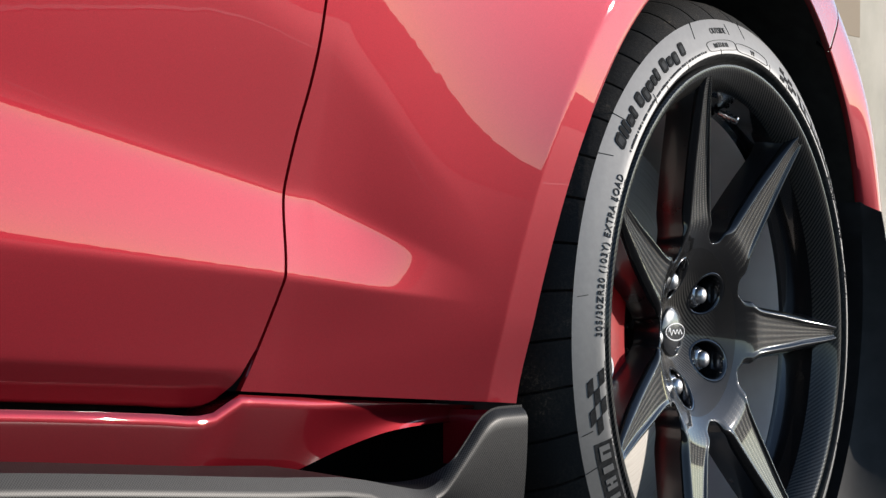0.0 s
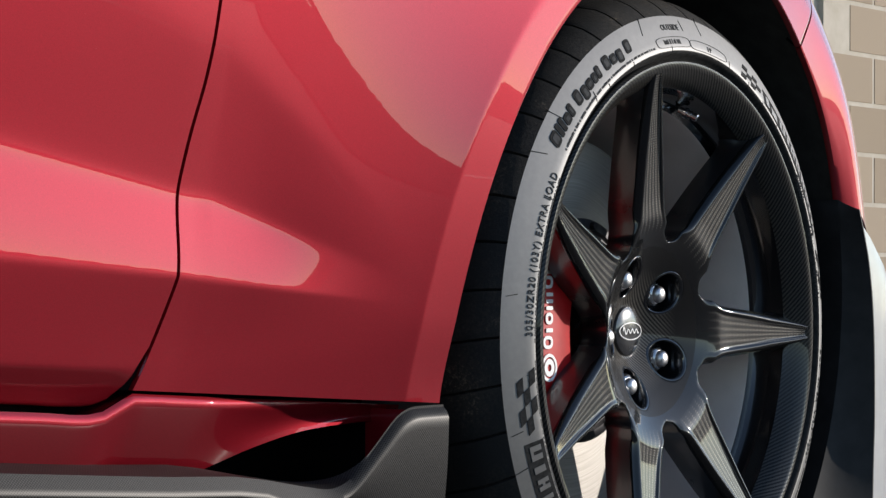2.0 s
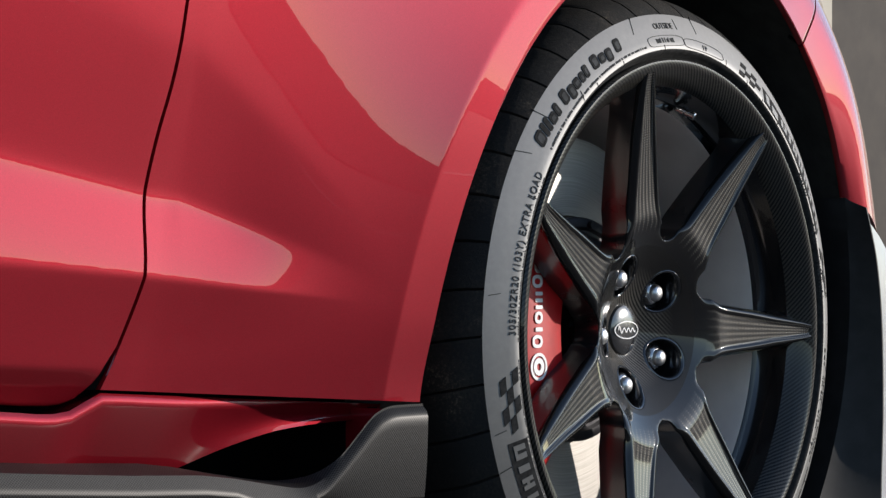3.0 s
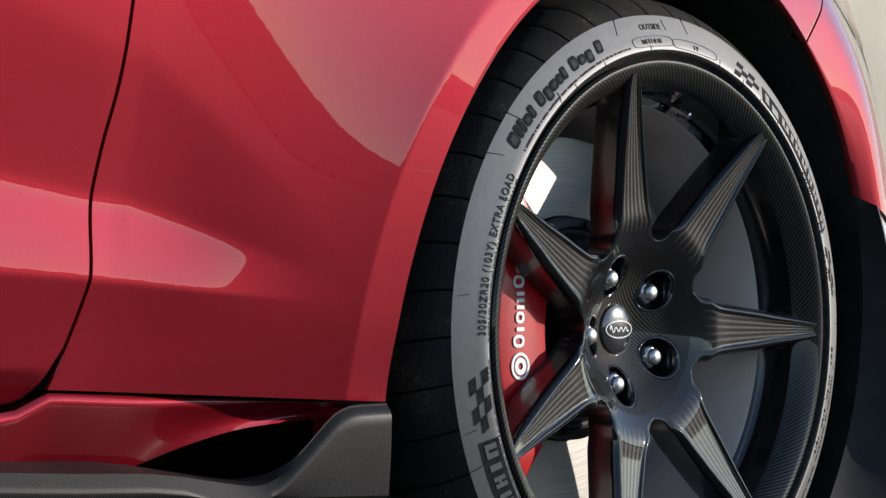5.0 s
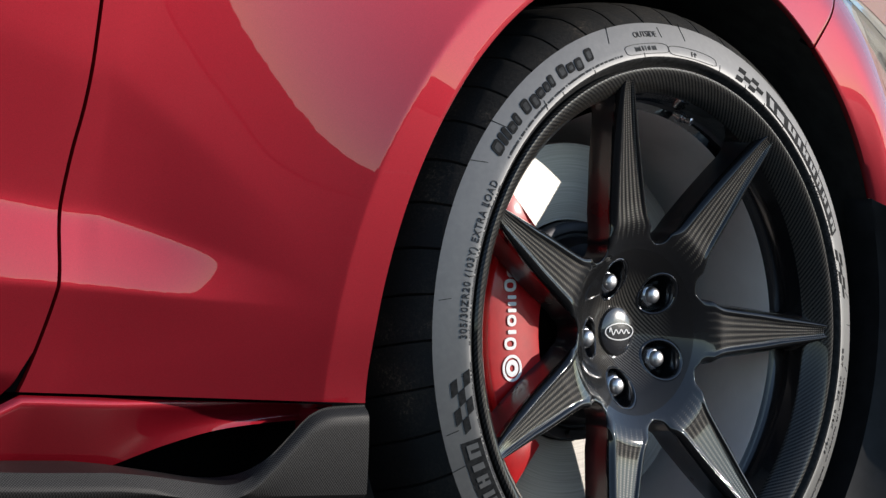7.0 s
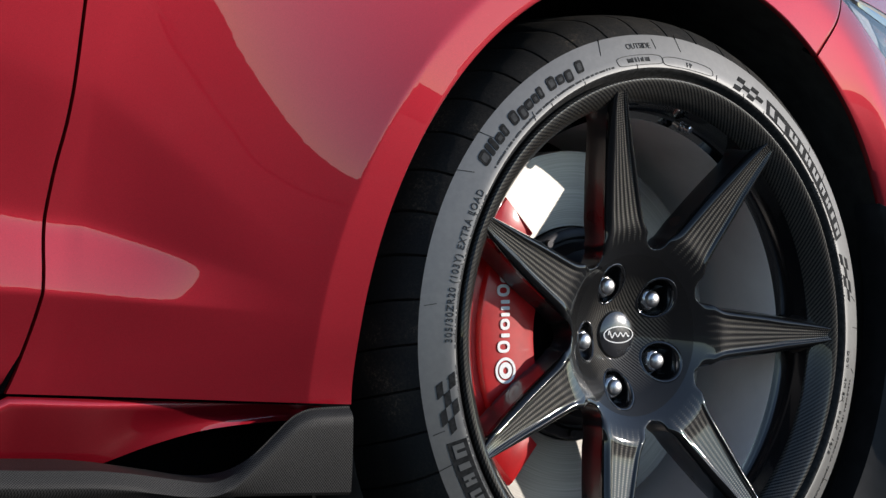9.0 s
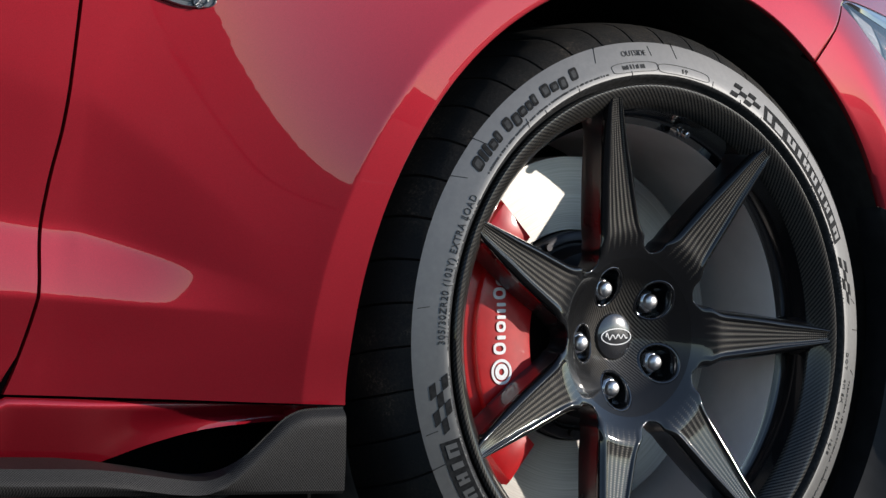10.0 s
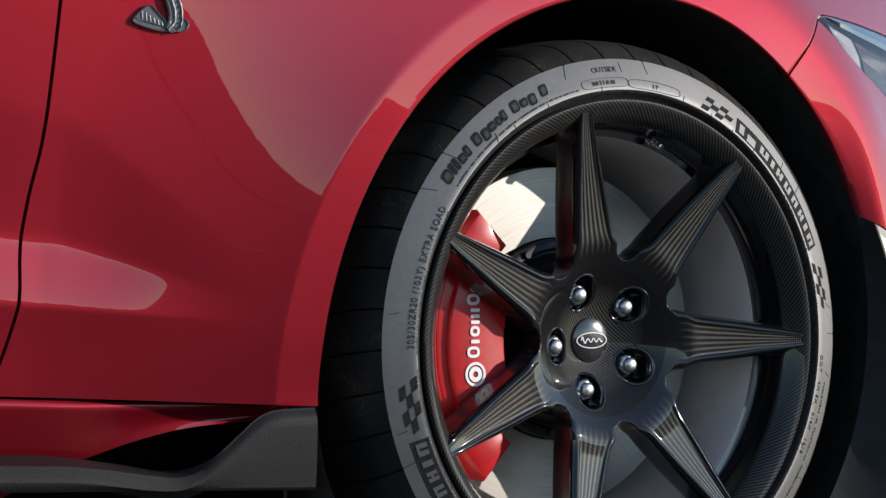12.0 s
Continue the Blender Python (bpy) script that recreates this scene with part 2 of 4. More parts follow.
def curve(keys, t):
    """Smooth monotone-ish interpolation through (t, value) keys."""
    if t <= keys[0][0]:
        return keys[0][1]
    if t >= keys[-1][0]:
        return keys[-1][1]
    for i in range(len(keys) - 1):
        (a, va), (c, vc) = keys[i], keys[i + 1]
        if a <= t <= c:
            prev = keys[i - 1] if i else (2 * a - c, 2 * va - vc)
            nxt = keys[i + 2] if i + 2 < len(keys) else (2 * c - a, 2 * vc - va)
            h = c - a
            ma = (vc - prev[1]) / (c - prev[0]) * h
            mc = (nxt[1] - va) / (nxt[0] - a) * h
            s = (t - a) / h
            return ((2 * s**3 - 3 * s**2 + 1) * va + (s**3 - 2 * s**2 + s) * ma
                    + (-2 * s**3 + 3 * s**2) * vc + (s**3 - s**2) * mc)
    return keys[-1][1]


def polar(r, deg, w):
    """Wheel space: radius, degrees from the front upwards, and how far it stands out."""
    a = radians(deg)
    return (r * math.cos(a), -w, r * math.sin(a))


def revolve(name, profile, n=180, sharp=35, deg0=0.0, deg1=360.0):
    full = abs(deg1 - deg0 - 360) < 1e-6
    rows, uvs, run = [], [], 0.0
    steps = n + 1
    for i, (r, w) in enumerate(profile):
        if i:
            run += math.hypot(r - profile[i - 1][0], w - profile[i - 1][1])
        rows.append([polar(r, deg0 + (deg1 - deg0) * j / n, w) for j in range(steps)])
        uvs += [(radians(deg0 + (deg1 - deg0) * j / n) * 0.26, run) for j in range(steps)]
    v, f = grid(rows)
    me = mesh_of(name, v, f, uvs, sharp)
    if full:
        # weld the seam for shading while the UV stays open per loop
        bm = bmesh.new()
        bm.from_mesh(me)
        bmesh.ops.remove_doubles(bm, verts=bm.verts, dist=1e-6)
        bm.to_mesh(me)
        bm.free()
        me.shade_smooth()
        me.set_sharp_from_angle(angle=radians(sharp))
    return me


def slab(outline, depth, to_space, chamfer=0.0):
    """A plate from an outline (a, b), its face at 0, its back at -depth, mapped by to_space(a, b, height)."""
    bm = bmesh.new()
    n = len(outline)
    ca = sum(p[0] for p in outline) / n
    cb = sum(p[1] for p in outline) / n
    levels = [(-depth, 0.0), (-chamfer, 0.0), (0.0, chamfer)] if chamfer else [(-depth, 0.0), (0.0, 0.0)]
    rings = []
    for h, inset in levels:
        ring = []
        for a, c in outline:
            d = math.hypot(a - ca, c - cb) or 1
            k = max(0.0, 1 - inset / d)
            ring.append(bm.verts.new(to_space(ca + (a - ca) * k, cb + (c - cb) * k, h)))
        rings.append(ring)
    for lo, hi in zip(rings, rings[1:]):
        for i in range(n):
            bm.faces.new((lo[i], lo[(i + 1) % n], hi[(i + 1) % n], hi[i]))
    bm.faces.new(rings[-1])
    bm.faces.new(rings[0][::-1])
    return bm


def join(*bms):
    out = bmesh.new()
    for x in bms:
        tmp = bpy.data.meshes.new("tmp")
        x.to_mesh(tmp)
        x.free()
        out.from_mesh(tmp)
        bpy.data.meshes.remove(tmp)
    return out


# ---------------------------------------------------------------- ground and far wall
bm = bmesh.new()
bmesh.ops.create_grid(bm, x_segments=8, y_segments=8, size=900)
ground = tagged(part("ground", bm, GROUND, None), "grey weathered asphalt of a car park", "ground", kind="structure")

def stripe_bm(ax, ay, bx, by, wide):
    L = math.hypot(bx - ax, by - ay)
    nx, ny = -(by - ay) / L * wide / 2, (bx - ax) / L * wide / 2
    bm = bmesh.new()
    lo = [bm.verts.new(p) for p in ((ax + nx, ay + ny, 0.0), (ax - nx, ay - ny, 0.0), (bx - nx, by - ny, 0.0), (bx + nx, by + ny, 0.0))]
    hi = [bm.verts.new((v.co.x, v.co.y, 0.004)) for v in lo]
    bm.faces.new(hi)
    for i in range(4):
        bm.faces.new((lo[i], lo[(i + 1) % 4], hi[(i + 1) % 4], hi[i]))
    return bm


line = part("parking_line", stripe_bm(-3.0, -3.4, 14.0, -4.0, 0.09), LINE, None)
tagged(line, "worn white painted parking line on the asphalt", "road marking", kind="structure")


def box_bm(x0, x1, y0, y1, z0, z1, bevel=0.0):
    bm = bmesh.new()
    bmesh.ops.create_cube(bm, size=1)
    for v in bm.verts:
        v.co = Vector(((x0 + x1) / 2 + v.co.x * (x1 - x0), (y0 + y1) / 2 + v.co.y * (y1 - y0), (z0 + z1) / 2 + v.co.z * (z1 - z0)))
    if bevel:
        bmesh.ops.bevel(bm, geom=bm.edges[:], offset=bevel, segments=2, affect="EDGES")
    return bm


wall = part("wall_1", join(box_bm(-30, 21.0, 12.0, 12.4, 0, 6.0), box_bm(22.7, 75, 12.0, 12.4, 0, 6.0), box_bm(21.0, 22.7, 12.0, 12.4, 3.4, 6.0)), STUCCO, None)
tagged(wall, "plain beige stuccoed wall of a low building", "wall", kind="structure")
wall_door = part("door_1", box_bm(21.0, 22.7, 12.03, 12.2, 0, 3.4), BROWN, None)
tagged(wall_door, "dark brown metal door set into the wall", "door", kind="structure")
# unseen wall, added to darken the horizon mirrored in the paint
far = part("wall_3", box_bm(-70, 140, -32.0, -31.6, 0, 2.1), STUCCO, None)
tagged(far, "plain low wall out of view, added for a dark horizon in the reflections", "wall", kind="structure")
meter = part("wall_box", box_bm(24.6, 25.3, 11.72, 11.92, 2.1, 2.65, 0.02), GREY_TRIM, None)
tagged(meter, "pale grey metal box fixed to the block wall", "box")

# ---------------------------------------------------------------- car body panels
car = new("car")
tagged(car, "red metallic sports coupe with black carbon wheel, parked on asphalt", "car")
HUB_Z = 0.345
ARCH_R = 0.387
# how far the arch lip stands out (y) by the angle round the wheel
LIP = [(-30, -0.02), (0, -0.028), (21.7, -0.0367), (38, -0.0465), (52, -0.0546), (75, -0.074), (100, -0.081), (130, -0.083),
       (147, -0.082), (163, -0.072), (177, -0.055), (188, -0.034), (200, -0.02)]
# section of the body side at the door seam
LEAN = [(0.22, 0.10), (0.30, -0.26), (0.35, -0.25), (0.41, -0.16), (0.47, -0.10), (0.55, -0.105), (0.62, -0.092), (0.70, -0.065), (0.77, 0.01),
        (0.84, 0.16), (0.89, 0.34), (0.95, 0.75), (1.0, 1.3)]
_zs = [0.22 + 0.002 * i for i in range(396)]
_ys = [0.012]
SEAM_X = [(0.28, -0.76), (0.295, -0.748), (0.31, -0.737), (0.355, -0.722), (0.404, -0.712), (0.45, -0.709), (0.51, -0.701),
          (0.555, -0.692), (0.618, -0.685), (0.8, -0.668), (1.0, -0.65)]


for _z in _zs[1:]:
    _ys.append(_ys[-1] + 0.002 * curve(LEAN, _z - 0.001))
_shift = -0.042 - _ys[199]


def section(z):
    """The body side's section, from its lean at each height."""
    k = max(0.0, min(393.99, (z - 0.22) / 0.002))
    i = int(k)
    return _shift + _ys[i] + (_ys[i + 1] - _ys[i]) * (k - i)


# where the flat lip of the arch ends
BAND = [(0, 0.44), (60, 0.428), (120, 0.424), (145, 0.428), (160, 0.432), (174, 0.436), (188, 0.440)]


def bent(v, s):
    """Eases the scallop's return into the plain side."""
    return v if s < 1.0 else (v + math.sqrt(v * v + 1.5e-6)) / 2


# ahead of the wheel: a flat band round the arch up to a crest, then the sweep round the nose
CREST_Y = [(15, -0.0460), (21, -0.0470), (35, -0.0490), (52, -0.0490), (75, -0.0640), (95, -0.0760)]
CREST_R = [(15, 0.412), (21, 0.415), (35, 0.430), (52, 0.439), (75, 0.434), (95, 0.428)]
SWEEP = [(5, 0.24), (22, 0.27), (36, 0.34), (52, 0.38), (75, 0.34), (95, 0.22)]


def front_y(rho, a):
    lip, crest, rc = curve(LIP, a), curve(CREST_Y, a), curve(CREST_R, a)
    d = rho - rc
    inner = lip + (crest - lip) * (rho - ARCH_R) / (rc - ARCH_R)
    e = min(d, 0.065)
    outer = crest + curve(SWEEP, a) * d + 3.0 * e * abs(e) + 6.0 * 0.065 * (d - e)
    return (inner + outer + math.sqrt((inner - outer) ** 2 + 1.6e-5)) / 2


def side_y(x, z):
    """The body side: flat section, scallop over the crease, flare towards the wheel arch."""
    rise = (0.065 if x < -0.71 else 0.09) * (-0.71 - x)
    y = section(z - 0.4 * max(0.0, rise))
    # scallop above the crease
    fade = smooth((-0.440 - x) / 0.19) if x > -0.72 else 1.0
    zc = 0.399 + rise
    width = (0.066 + 0.10 * max(0.0, -0.71 - x)) * (0.15 + 0.85 * max(0.0, min(1.0, (-0.446 - x) / 0.225)) ** 0.75)
    s = (z - zc) / width
    if -1.0 < s < 5.0:
        # a crease, a flat band above it tilted to the sky, then a slow return
        below = -0.0055 * (1 + s) ** 2 if s < 0 else -0.0055 - 0.011 * s
        p, q = s, 1.0 - 0.36 * (s - 1.0)
        above = bent(-0.0055 + 0.0165 * (p + q - math.sqrt((p - q) ** 2 + 0.03)) / 2, s)
        soft = 6e-7 * min(1.0, 1 + s)
        y += fade * (below + above + math.sqrt((below - above) ** 2 + soft)) / 2
    rho = math.hypot(x, z - HUB_Z)
    a = math.degrees(math.atan2(z - HUB_Z, x)) % 360
    if a > 270:
        a -= 360
    lip = curve(LIP, a)
    top = smooth((z - 0.70) / 0.25)
    r0 = curve(BAND, a)
    f = min(1.0, max(0.0, (0.70 - rho) / (0.70 - r0))) ** 1.6
    y = y + (lip - y) * f * (1 - 0.6 * top)
    if x < -0.7375:
        # the door turns under along its foot
        u = 0.3305 + 0.06 * (-0.83 - x) - 0.003 * smooth((x + 0.760) / 0.02) - z
        y += 0.55 * (u + math.sqrt(u * u + 2e-6)) / 2
    ahead = smooth((95 - a) / 30)
    if ahead > 0 and x > -0.05:
        y += (front_y(rho, a) - y) * ahead
    return y


def loft_panel(name, inner, outer, n_across, flange_in=0.007, flange_out=0.012, ends=(True, True)):
    """Panel between two edges (lists of (x, z)), with turned-in edges."""
    rows = []
    for (xa, za), (xb, zb) in zip(inner, outer):
        row = []
        if flange_in:
            y = side_y(xa, za)
            row += [(xa, y + flange_in, za), (xa, y + 0.004, za)]
        for k in range(n_across + 1):
            s = k / n_across
            x, z = xa + (xb - xa) * s, za + (zb - za) * s
            y = side_y(x, z)
            if k == 0 and flange_in:
                x, z, y = xa + (xb - xa) * 0.004, za + (zb - za) * 0.004, y + 0.0008
            row.append((x, y, z))
        if flange_out:
            y = side_y(xb, zb)
            row += [(xb + (xb - xa) * 0.001, y + 0.004, zb + (zb - za) * 0.001), (xb, y + flange_out, zb)]
        rows.append(row)
    if ends[0]:
        rows.insert(0, [(p[0], p[1] + (0.006 if q > 2 else 0.0), p[2]) for q, p in enumerate(rows[0])])
    if ends[1]:
        rows.append([(p[0], p[1] + (0.006 if q > 2 else 0.0), p[2]) for q, p in enumerate(rows[-1])])
    v, f = grid(rows)
    return mesh_of(name, v, f, sharp=40)


def spread(points, n):
    """n+1 points evenly along a polyline."""
    lens = [0.0]
    for a, c in zip(points, points[1:]):
        lens.append(lens[-1] + math.hypot(c[0] - a[0], c[1] - a[1]))
    out, j = [], 0
    for i in range(n + 1):
        d = lens[-1] * i / n
        while j < len(points) - 2 and lens[j + 1] < d:
            j += 1
        s = (d - lens[j]) / max(1e-9, lens[j + 1] - lens[j])
        out.append((points[j][0] + (points[j + 1][0] - points[j][0]) * s, points[j][1] + (points[j + 1][1] - points[j][1]) * s))
    return out


def arc(a0, a1, n, r=ARCH_R):
    return [(r * math.cos(radians(a0 + (a1 - a0) * i / n)), HUB_Z + r * math.sin(radians(a0 + (a1 - a0) * i / n))) for i in range(n + 1)]


# fender: from the arch out to the door seam, and over the wheel
seam_edge = [(curve(SEAM_X, 0.31 + 0.69 * i / 60), 0.31 + 0.69 * i / 60) for i in range(61)]
NA = 240
inner = arc(188.5, 138, NA)
outer = spread(seam_edge, NA)
fender_low = loft_panel("fender", inner, outer, 150, ends=(True, False))
seam_foot = arc(52.0, 52.0, 1)[0]
inner2 = arc(138, 52.0, 110) + spread([seam_foot, (0.3112, 0.7219)], 16)[1:] + spread([(0.3112, 0.7219), (0.3262, 0.7292), (0.3703, 0.7290), (0.4363, 0.7258), (0.5191, 0.7194), (0.65, 0.706), (0.7, 0.700)], 40)[1:]
outer2 = spread([(-0.65, 1.0), (0.15, 1.0)], 110) + spread([(0.15, 1.0), (0.3112, 1.0)], 16)[1:] + spread([(0.3112, 1.0), (0.7, 0.93)], 40)[1:]
fender_top = loft_panel("fender_top", inner2, outer2, 110, ends=(False, False))
bm = bmesh.new()
bm.from_mesh(fender_low)
bm.from_mesh(fender_top)
bmesh.ops.remove_doubles(bm, verts=bm.verts, dist=0.0004)
fender = part("fender", bm, PAINT, car, "red metallic front fender with flared wheel arch")
# door
door_edge = [(x - 0.0039, z) for x, z in seam_edge if z > 0.335]
low = [(-1.7, 0.345), (-1.03, 0.3135), (-0.83, 0.3015), (-0.80, 0.2988), (-0.776, 0.2978), (-0.761, 0.2988), (-0.751, 0.3035), (-0.7440, 0.3135), (-0.7395, 0.326)]
edge_front = spread(door_edge, 230)
edge_back = [(-1.7, 0.34 + 0.66 * i / 230) for i in range(231)]
door_me = loft_panel("door", edge_back, edge_front, 150, 0.0, 0.02, ends=(False, False))
low_pts = spread(low, 150)
top_pts = spread([(-1.7, 0.34), door_edge[0]], 150)
door_low = loft_panel("door_low", low_pts, top_pts, 24, 0.02, 0.0, ends=(False, True))
bm = bmesh.new()
bm.from_mesh(door_me)
bm.from_mesh(door_low)
bmesh.ops.remove_doubles(bm, verts=bm.verts, dist=0.0004)
door = part("door", bm, PAINT, car, "red metallic closed car door with a body crease")

# near-black strips added behind the panel seams, in place of the shade there
rows = []
for x, z in seam_edge:
    y = side_y(x, z)
    rows.append([(x - 0.012, y + 0.014, z), (x - 0.002, y + 0.0035, z), (x + 0.008, y + 0.014, z)])
v, f = grid(rows)
part("door_seal", mesh_of("door_seal", v, f), GAP, car, "near-black strip inside the door seam, in place of its shade")
# sill strip, added so the gap under the panels has shade in its colour
rows = []
for i in range(61):
    x = -1.7 + (1.7 - 0.395) * i / 60
    rows.append([(x, 0.050, 0.284 - 0.05 * (x + 0.75)), (x, 0.046, 0.300 - 0.05 * (x + 0.75)), (x, 0.050, 0.335 - 0.05 * (x + 0.75))])
v, f = grid(rows)
part("sill_seal", mesh_of("sill_seal", v, f), GAP, car, "near-black strip in the gap under door and fender, in place of its shade")

# rocker panel under the door, sweeping inwards behind the wheel-side fin
ROCK_TOP = [(-1.7, 0.339), (-1.03, 0.3080), (-0.83, 0.2960), (-0.80, 0.2932), (-0.778, 0.2928), (-0.760, 0.2960), (-0.746, 0.3030), (-0.736, 0.3070), (-0.72, 0.3062), (-0.39, 0.2850)]
# lower edge of the painted strip, above the duct mouth coloured near-black
DUCT = [(-1.7, 0.10), (-0.9, 0.10), (-0.75, 0.15), (-0.70, 0.20), (-0.65, 0.228), (-0.61, 0.243), (-0.57, 0.256), (-0.52, 0.267), (-0.46, 0.2715), (-0.39, 0.2725)]
rows, dark = [], []
for i in range(221):
    x = -1.7 + 1.0 * i / 60 if i < 60 else -0.7 + 0.31 * (i - 60) / 160
    zt, zd = curve(ROCK_TOP, x), curve(DUCT, x)
    row = [(x, 0.044, zt - 0.0045), (x, 0.011, zt - 0.0006)]
    cove = smooth((x + 0.66) / 0.09)
    for k in range(101):
        fold = max(zd, zt - 0.148)
        z = zt + (fold - zt) * k / 70 if k <= 70 else fold + (zt - 0.15 - fold) * (k - 70) / 30
        s = (zt - z) / 0.15
        y = 0.0005 + 0.095 * s ** 1.1 + 0.007 * max(0.0, 1 - s * 15) ** 2
        y += 0.0058 * cove * math.sin(math.pi * min(1.0, (zt - z) / max(0.004, zt - zd)))
        y += 0.075 * smooth((zd - z) / 0.010)
        row.append((x, y, z))
    rows.append(row)
v, f = grid(rows)
rocker_me = mesh_of("rocker_panel", v, f)
rocker_me.materials.append(PAINT)
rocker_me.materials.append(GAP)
# shade inside the duct mouth is put into the face colour
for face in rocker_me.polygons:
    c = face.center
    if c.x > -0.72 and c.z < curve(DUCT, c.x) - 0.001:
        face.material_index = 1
rocker = part("rocker_panel", rocker_me, PAINT, car, "red metallic rocker panel, duct mouth coloured near-black for its shade")

part("duct_wall", box_bm(-0.4285, -0.4250, -0.034, 0.016, 0.235, 0.2835), PAINT, rocker, "red end wall of the duct behind the fin")
# added dark plate: keeps the end of the duct as deep in shade
part("duct_wall", box_bm(-0.4075, -0.4035, 0.001, 0.16, 0.14, 0.283), GAP, rocker, "near-black plate added to darken the end of the duct")

# carbon side skirt with an upswept fin before the wheel
SK_TOP = [(-1.7, 0.312), (-1.04, 0.273), (-0.743, 0.251), (-0.673, 0.247), (-0.629, 0.241), (-0.585, 0.233), (-0.553, 0.2275),
          (-0.532, 0.2305), (-0.515, 0.240), (-0.49, 0.259), (-0.465, 0.2785), (-0.452, 0.2845), (-0.440, 0.287), (-0.42, 0.2875), (-0.397, 0.2875)]
rows, uvs = [], []
XS = [-1.7 + (1.7 - 0.60) * i / 30 for i in range(30)] + [-0.60 + (0.60 - 0.396) * i / 60 for i in range(61)]
for x in XS:
    zt = curve(SK_TOP, x)
    fin = smooth((x + 0.60) / 0.10)
    yo = -0.052
    yi = 0.03 - 0.073 * fin
    zr = zt - 0.007 - 0.010 * (1 - fin)
    zb = 0.205 + 0.05 * (-0.397 - x) if x > -1.2 else 0.245
    prof = [(yi, zt - 0.03), (yi, zt - 0.003), (yi - 0.003, zt), (yo + 0.006, zt - 0.002 - 0.004 * (1 - fin)), (yo + 0.002, zr + 0.001), (yo, zr - 0.004)]
    for k in range(1, 9):
        s = k / 8
        prof.append((yo + 0.004 * s * s, zr - 0.004 + (zb - zr + 0.004) * s))
    prof += [(yo + 0.008, zb - 0.003), (0.22, zb - 0.004)]
    run, row = 0.0, []
    for k, (y, z) in enumerate(prof):
        if k:
            run += math.hypot(y - prof[k - 1][0], z - prof[k - 1][1])
        row.append((x, y, z))
        uvs.append((x, z + y))
    rows.append(row)
v, f = grid(rows)
n = len(rows[0])
end = [len(v) - n + k for k in range(n)]
f.append(tuple(end))
skirt = part("side_skirt", mesh_of("side_skirt", v, f, uvs), CARBON_SATIN, car, "satin woven carbon side skirt with upswept fin")

# added backing strip: its near-black colour is the shade of the bumper seam
rows = []
for i in range(31):
    s = i / 30
    x, z = seam_foot[0] + (0.3117 - seam_foot[0]) * s, seam_foot[1] + (0.7213 - seam_foot[1]) * s - 0.0004
    y = side_y(x, z)
    rows.append([(x - 0.012, y + 0.012, z + 0.008), (x, y + 0.0055, z), (x + 0.012, y + 0.012, z - 0.008)])
v, f = grid(rows)
part("bumper_seal", mesh_of("bumper_seal", v, f), GAP, car, "near-black strip behind the fender and bumper seam, in place of its shade")

# headlamp between the bumper's upper edge and the fender
LAMP_LOW = [(0.3125, 0.7205), (0.3252, 0.7144), (0.3405, 0.7050), (0.3646, 0.6855), (0.3994, 0.6638), (0.4539, 0.6388), (0.55, 0.605), (0.65, 0.575)]
LAMP_TOP = [(0.3125, 0.7225), (0.3262, 0.7280), (0.3703, 0.7280), (0.4363, 0.7248), (0.5191, 0.7184), (0.65, 0.705)]


def lamp_sheet(x0, x1, q0, q1, depth, n=24, lip=0.0):
    rows = []
    for i in range(n + 1):
        x = x0 + (x1 - x0) * i / n
        zt, zl = curve(LAMP_TOP, x), curve(LAMP_LOW, x)
        row = []
        for k in range(7):
            q = q0 + (q1 - q0) * k / 6
            z = zt + (zl - zt) * q
            row.append((x, side_y(x, z) + depth + lip * abs(k - 3) / 3, z))
        rows.append(row)
    v, f = grid(rows)
    return mesh_of("lamp_sheet", v, f)


lamp = part("headlamp", lamp_sheet(0.3130, 0.65, 0.0, 1.0, 0.0), LENS, car, "clear headlamp lens")
lamp.visible_shadow = False
part("lamp_housing", lamp_sheet(0.3140, 0.65, -0.1, 1.1, 0.045), DARK_METAL, lamp, "dark lamp housing")
part("lamp_trim", lamp_sheet(0.3150, 0.65, 0.02, 0.22, -0.0035, lip=0.003), BLACK_GLOSS, lamp, "gloss black trim strip over the lamp")
part("lamp_reflector", lamp_sheet(0.352, 0.412, 0.40, 0.95, 0.022, lip=0.012), GREY_TRIM, lamp, "pale lamp reflector")
part("lamp_reflector", lamp_sheet(0.42, 0.62, 0.40, 0.95, 0.020, lip=0.012), CHROME, lamp, "bright lamp reflector")

# fender emblem: a ribbed pewter coil with bright outlines, in millimetres from its rear tip


def on_fender(a, c, h):
    x, z = -0.6025 + a * 0.001, 0.680 + c * 0.001
    return (x, side_y(x, z) - h * 0.001, z)


def refine(pts, n, loop=False):
    """Rounded polyline through the points."""
    m, out = len(pts), []
    for i in range(m if loop else m - 1):
        p = [pts[(i + k) % m] if loop else pts[max(0, min(m - 1, i + k))] for k in (-1, 0, 1, 2)]
        for q in range(n):
            t = q / n
            out.append(tuple(0.5 * (2 * p[1][d] + (p[2][d] - p[0][d]) * t + (2 * p[0][d] - 5 * p[1][d] + 4 * p[2][d] - p[3][d]) * t * t + (3 * p[1][d] - p[0][d] - 3 * p[2][d] + p[3][d]) * t ** 3) for d in (0, 1)))
    if not loop:
        out.append(pts[-1])
    return out


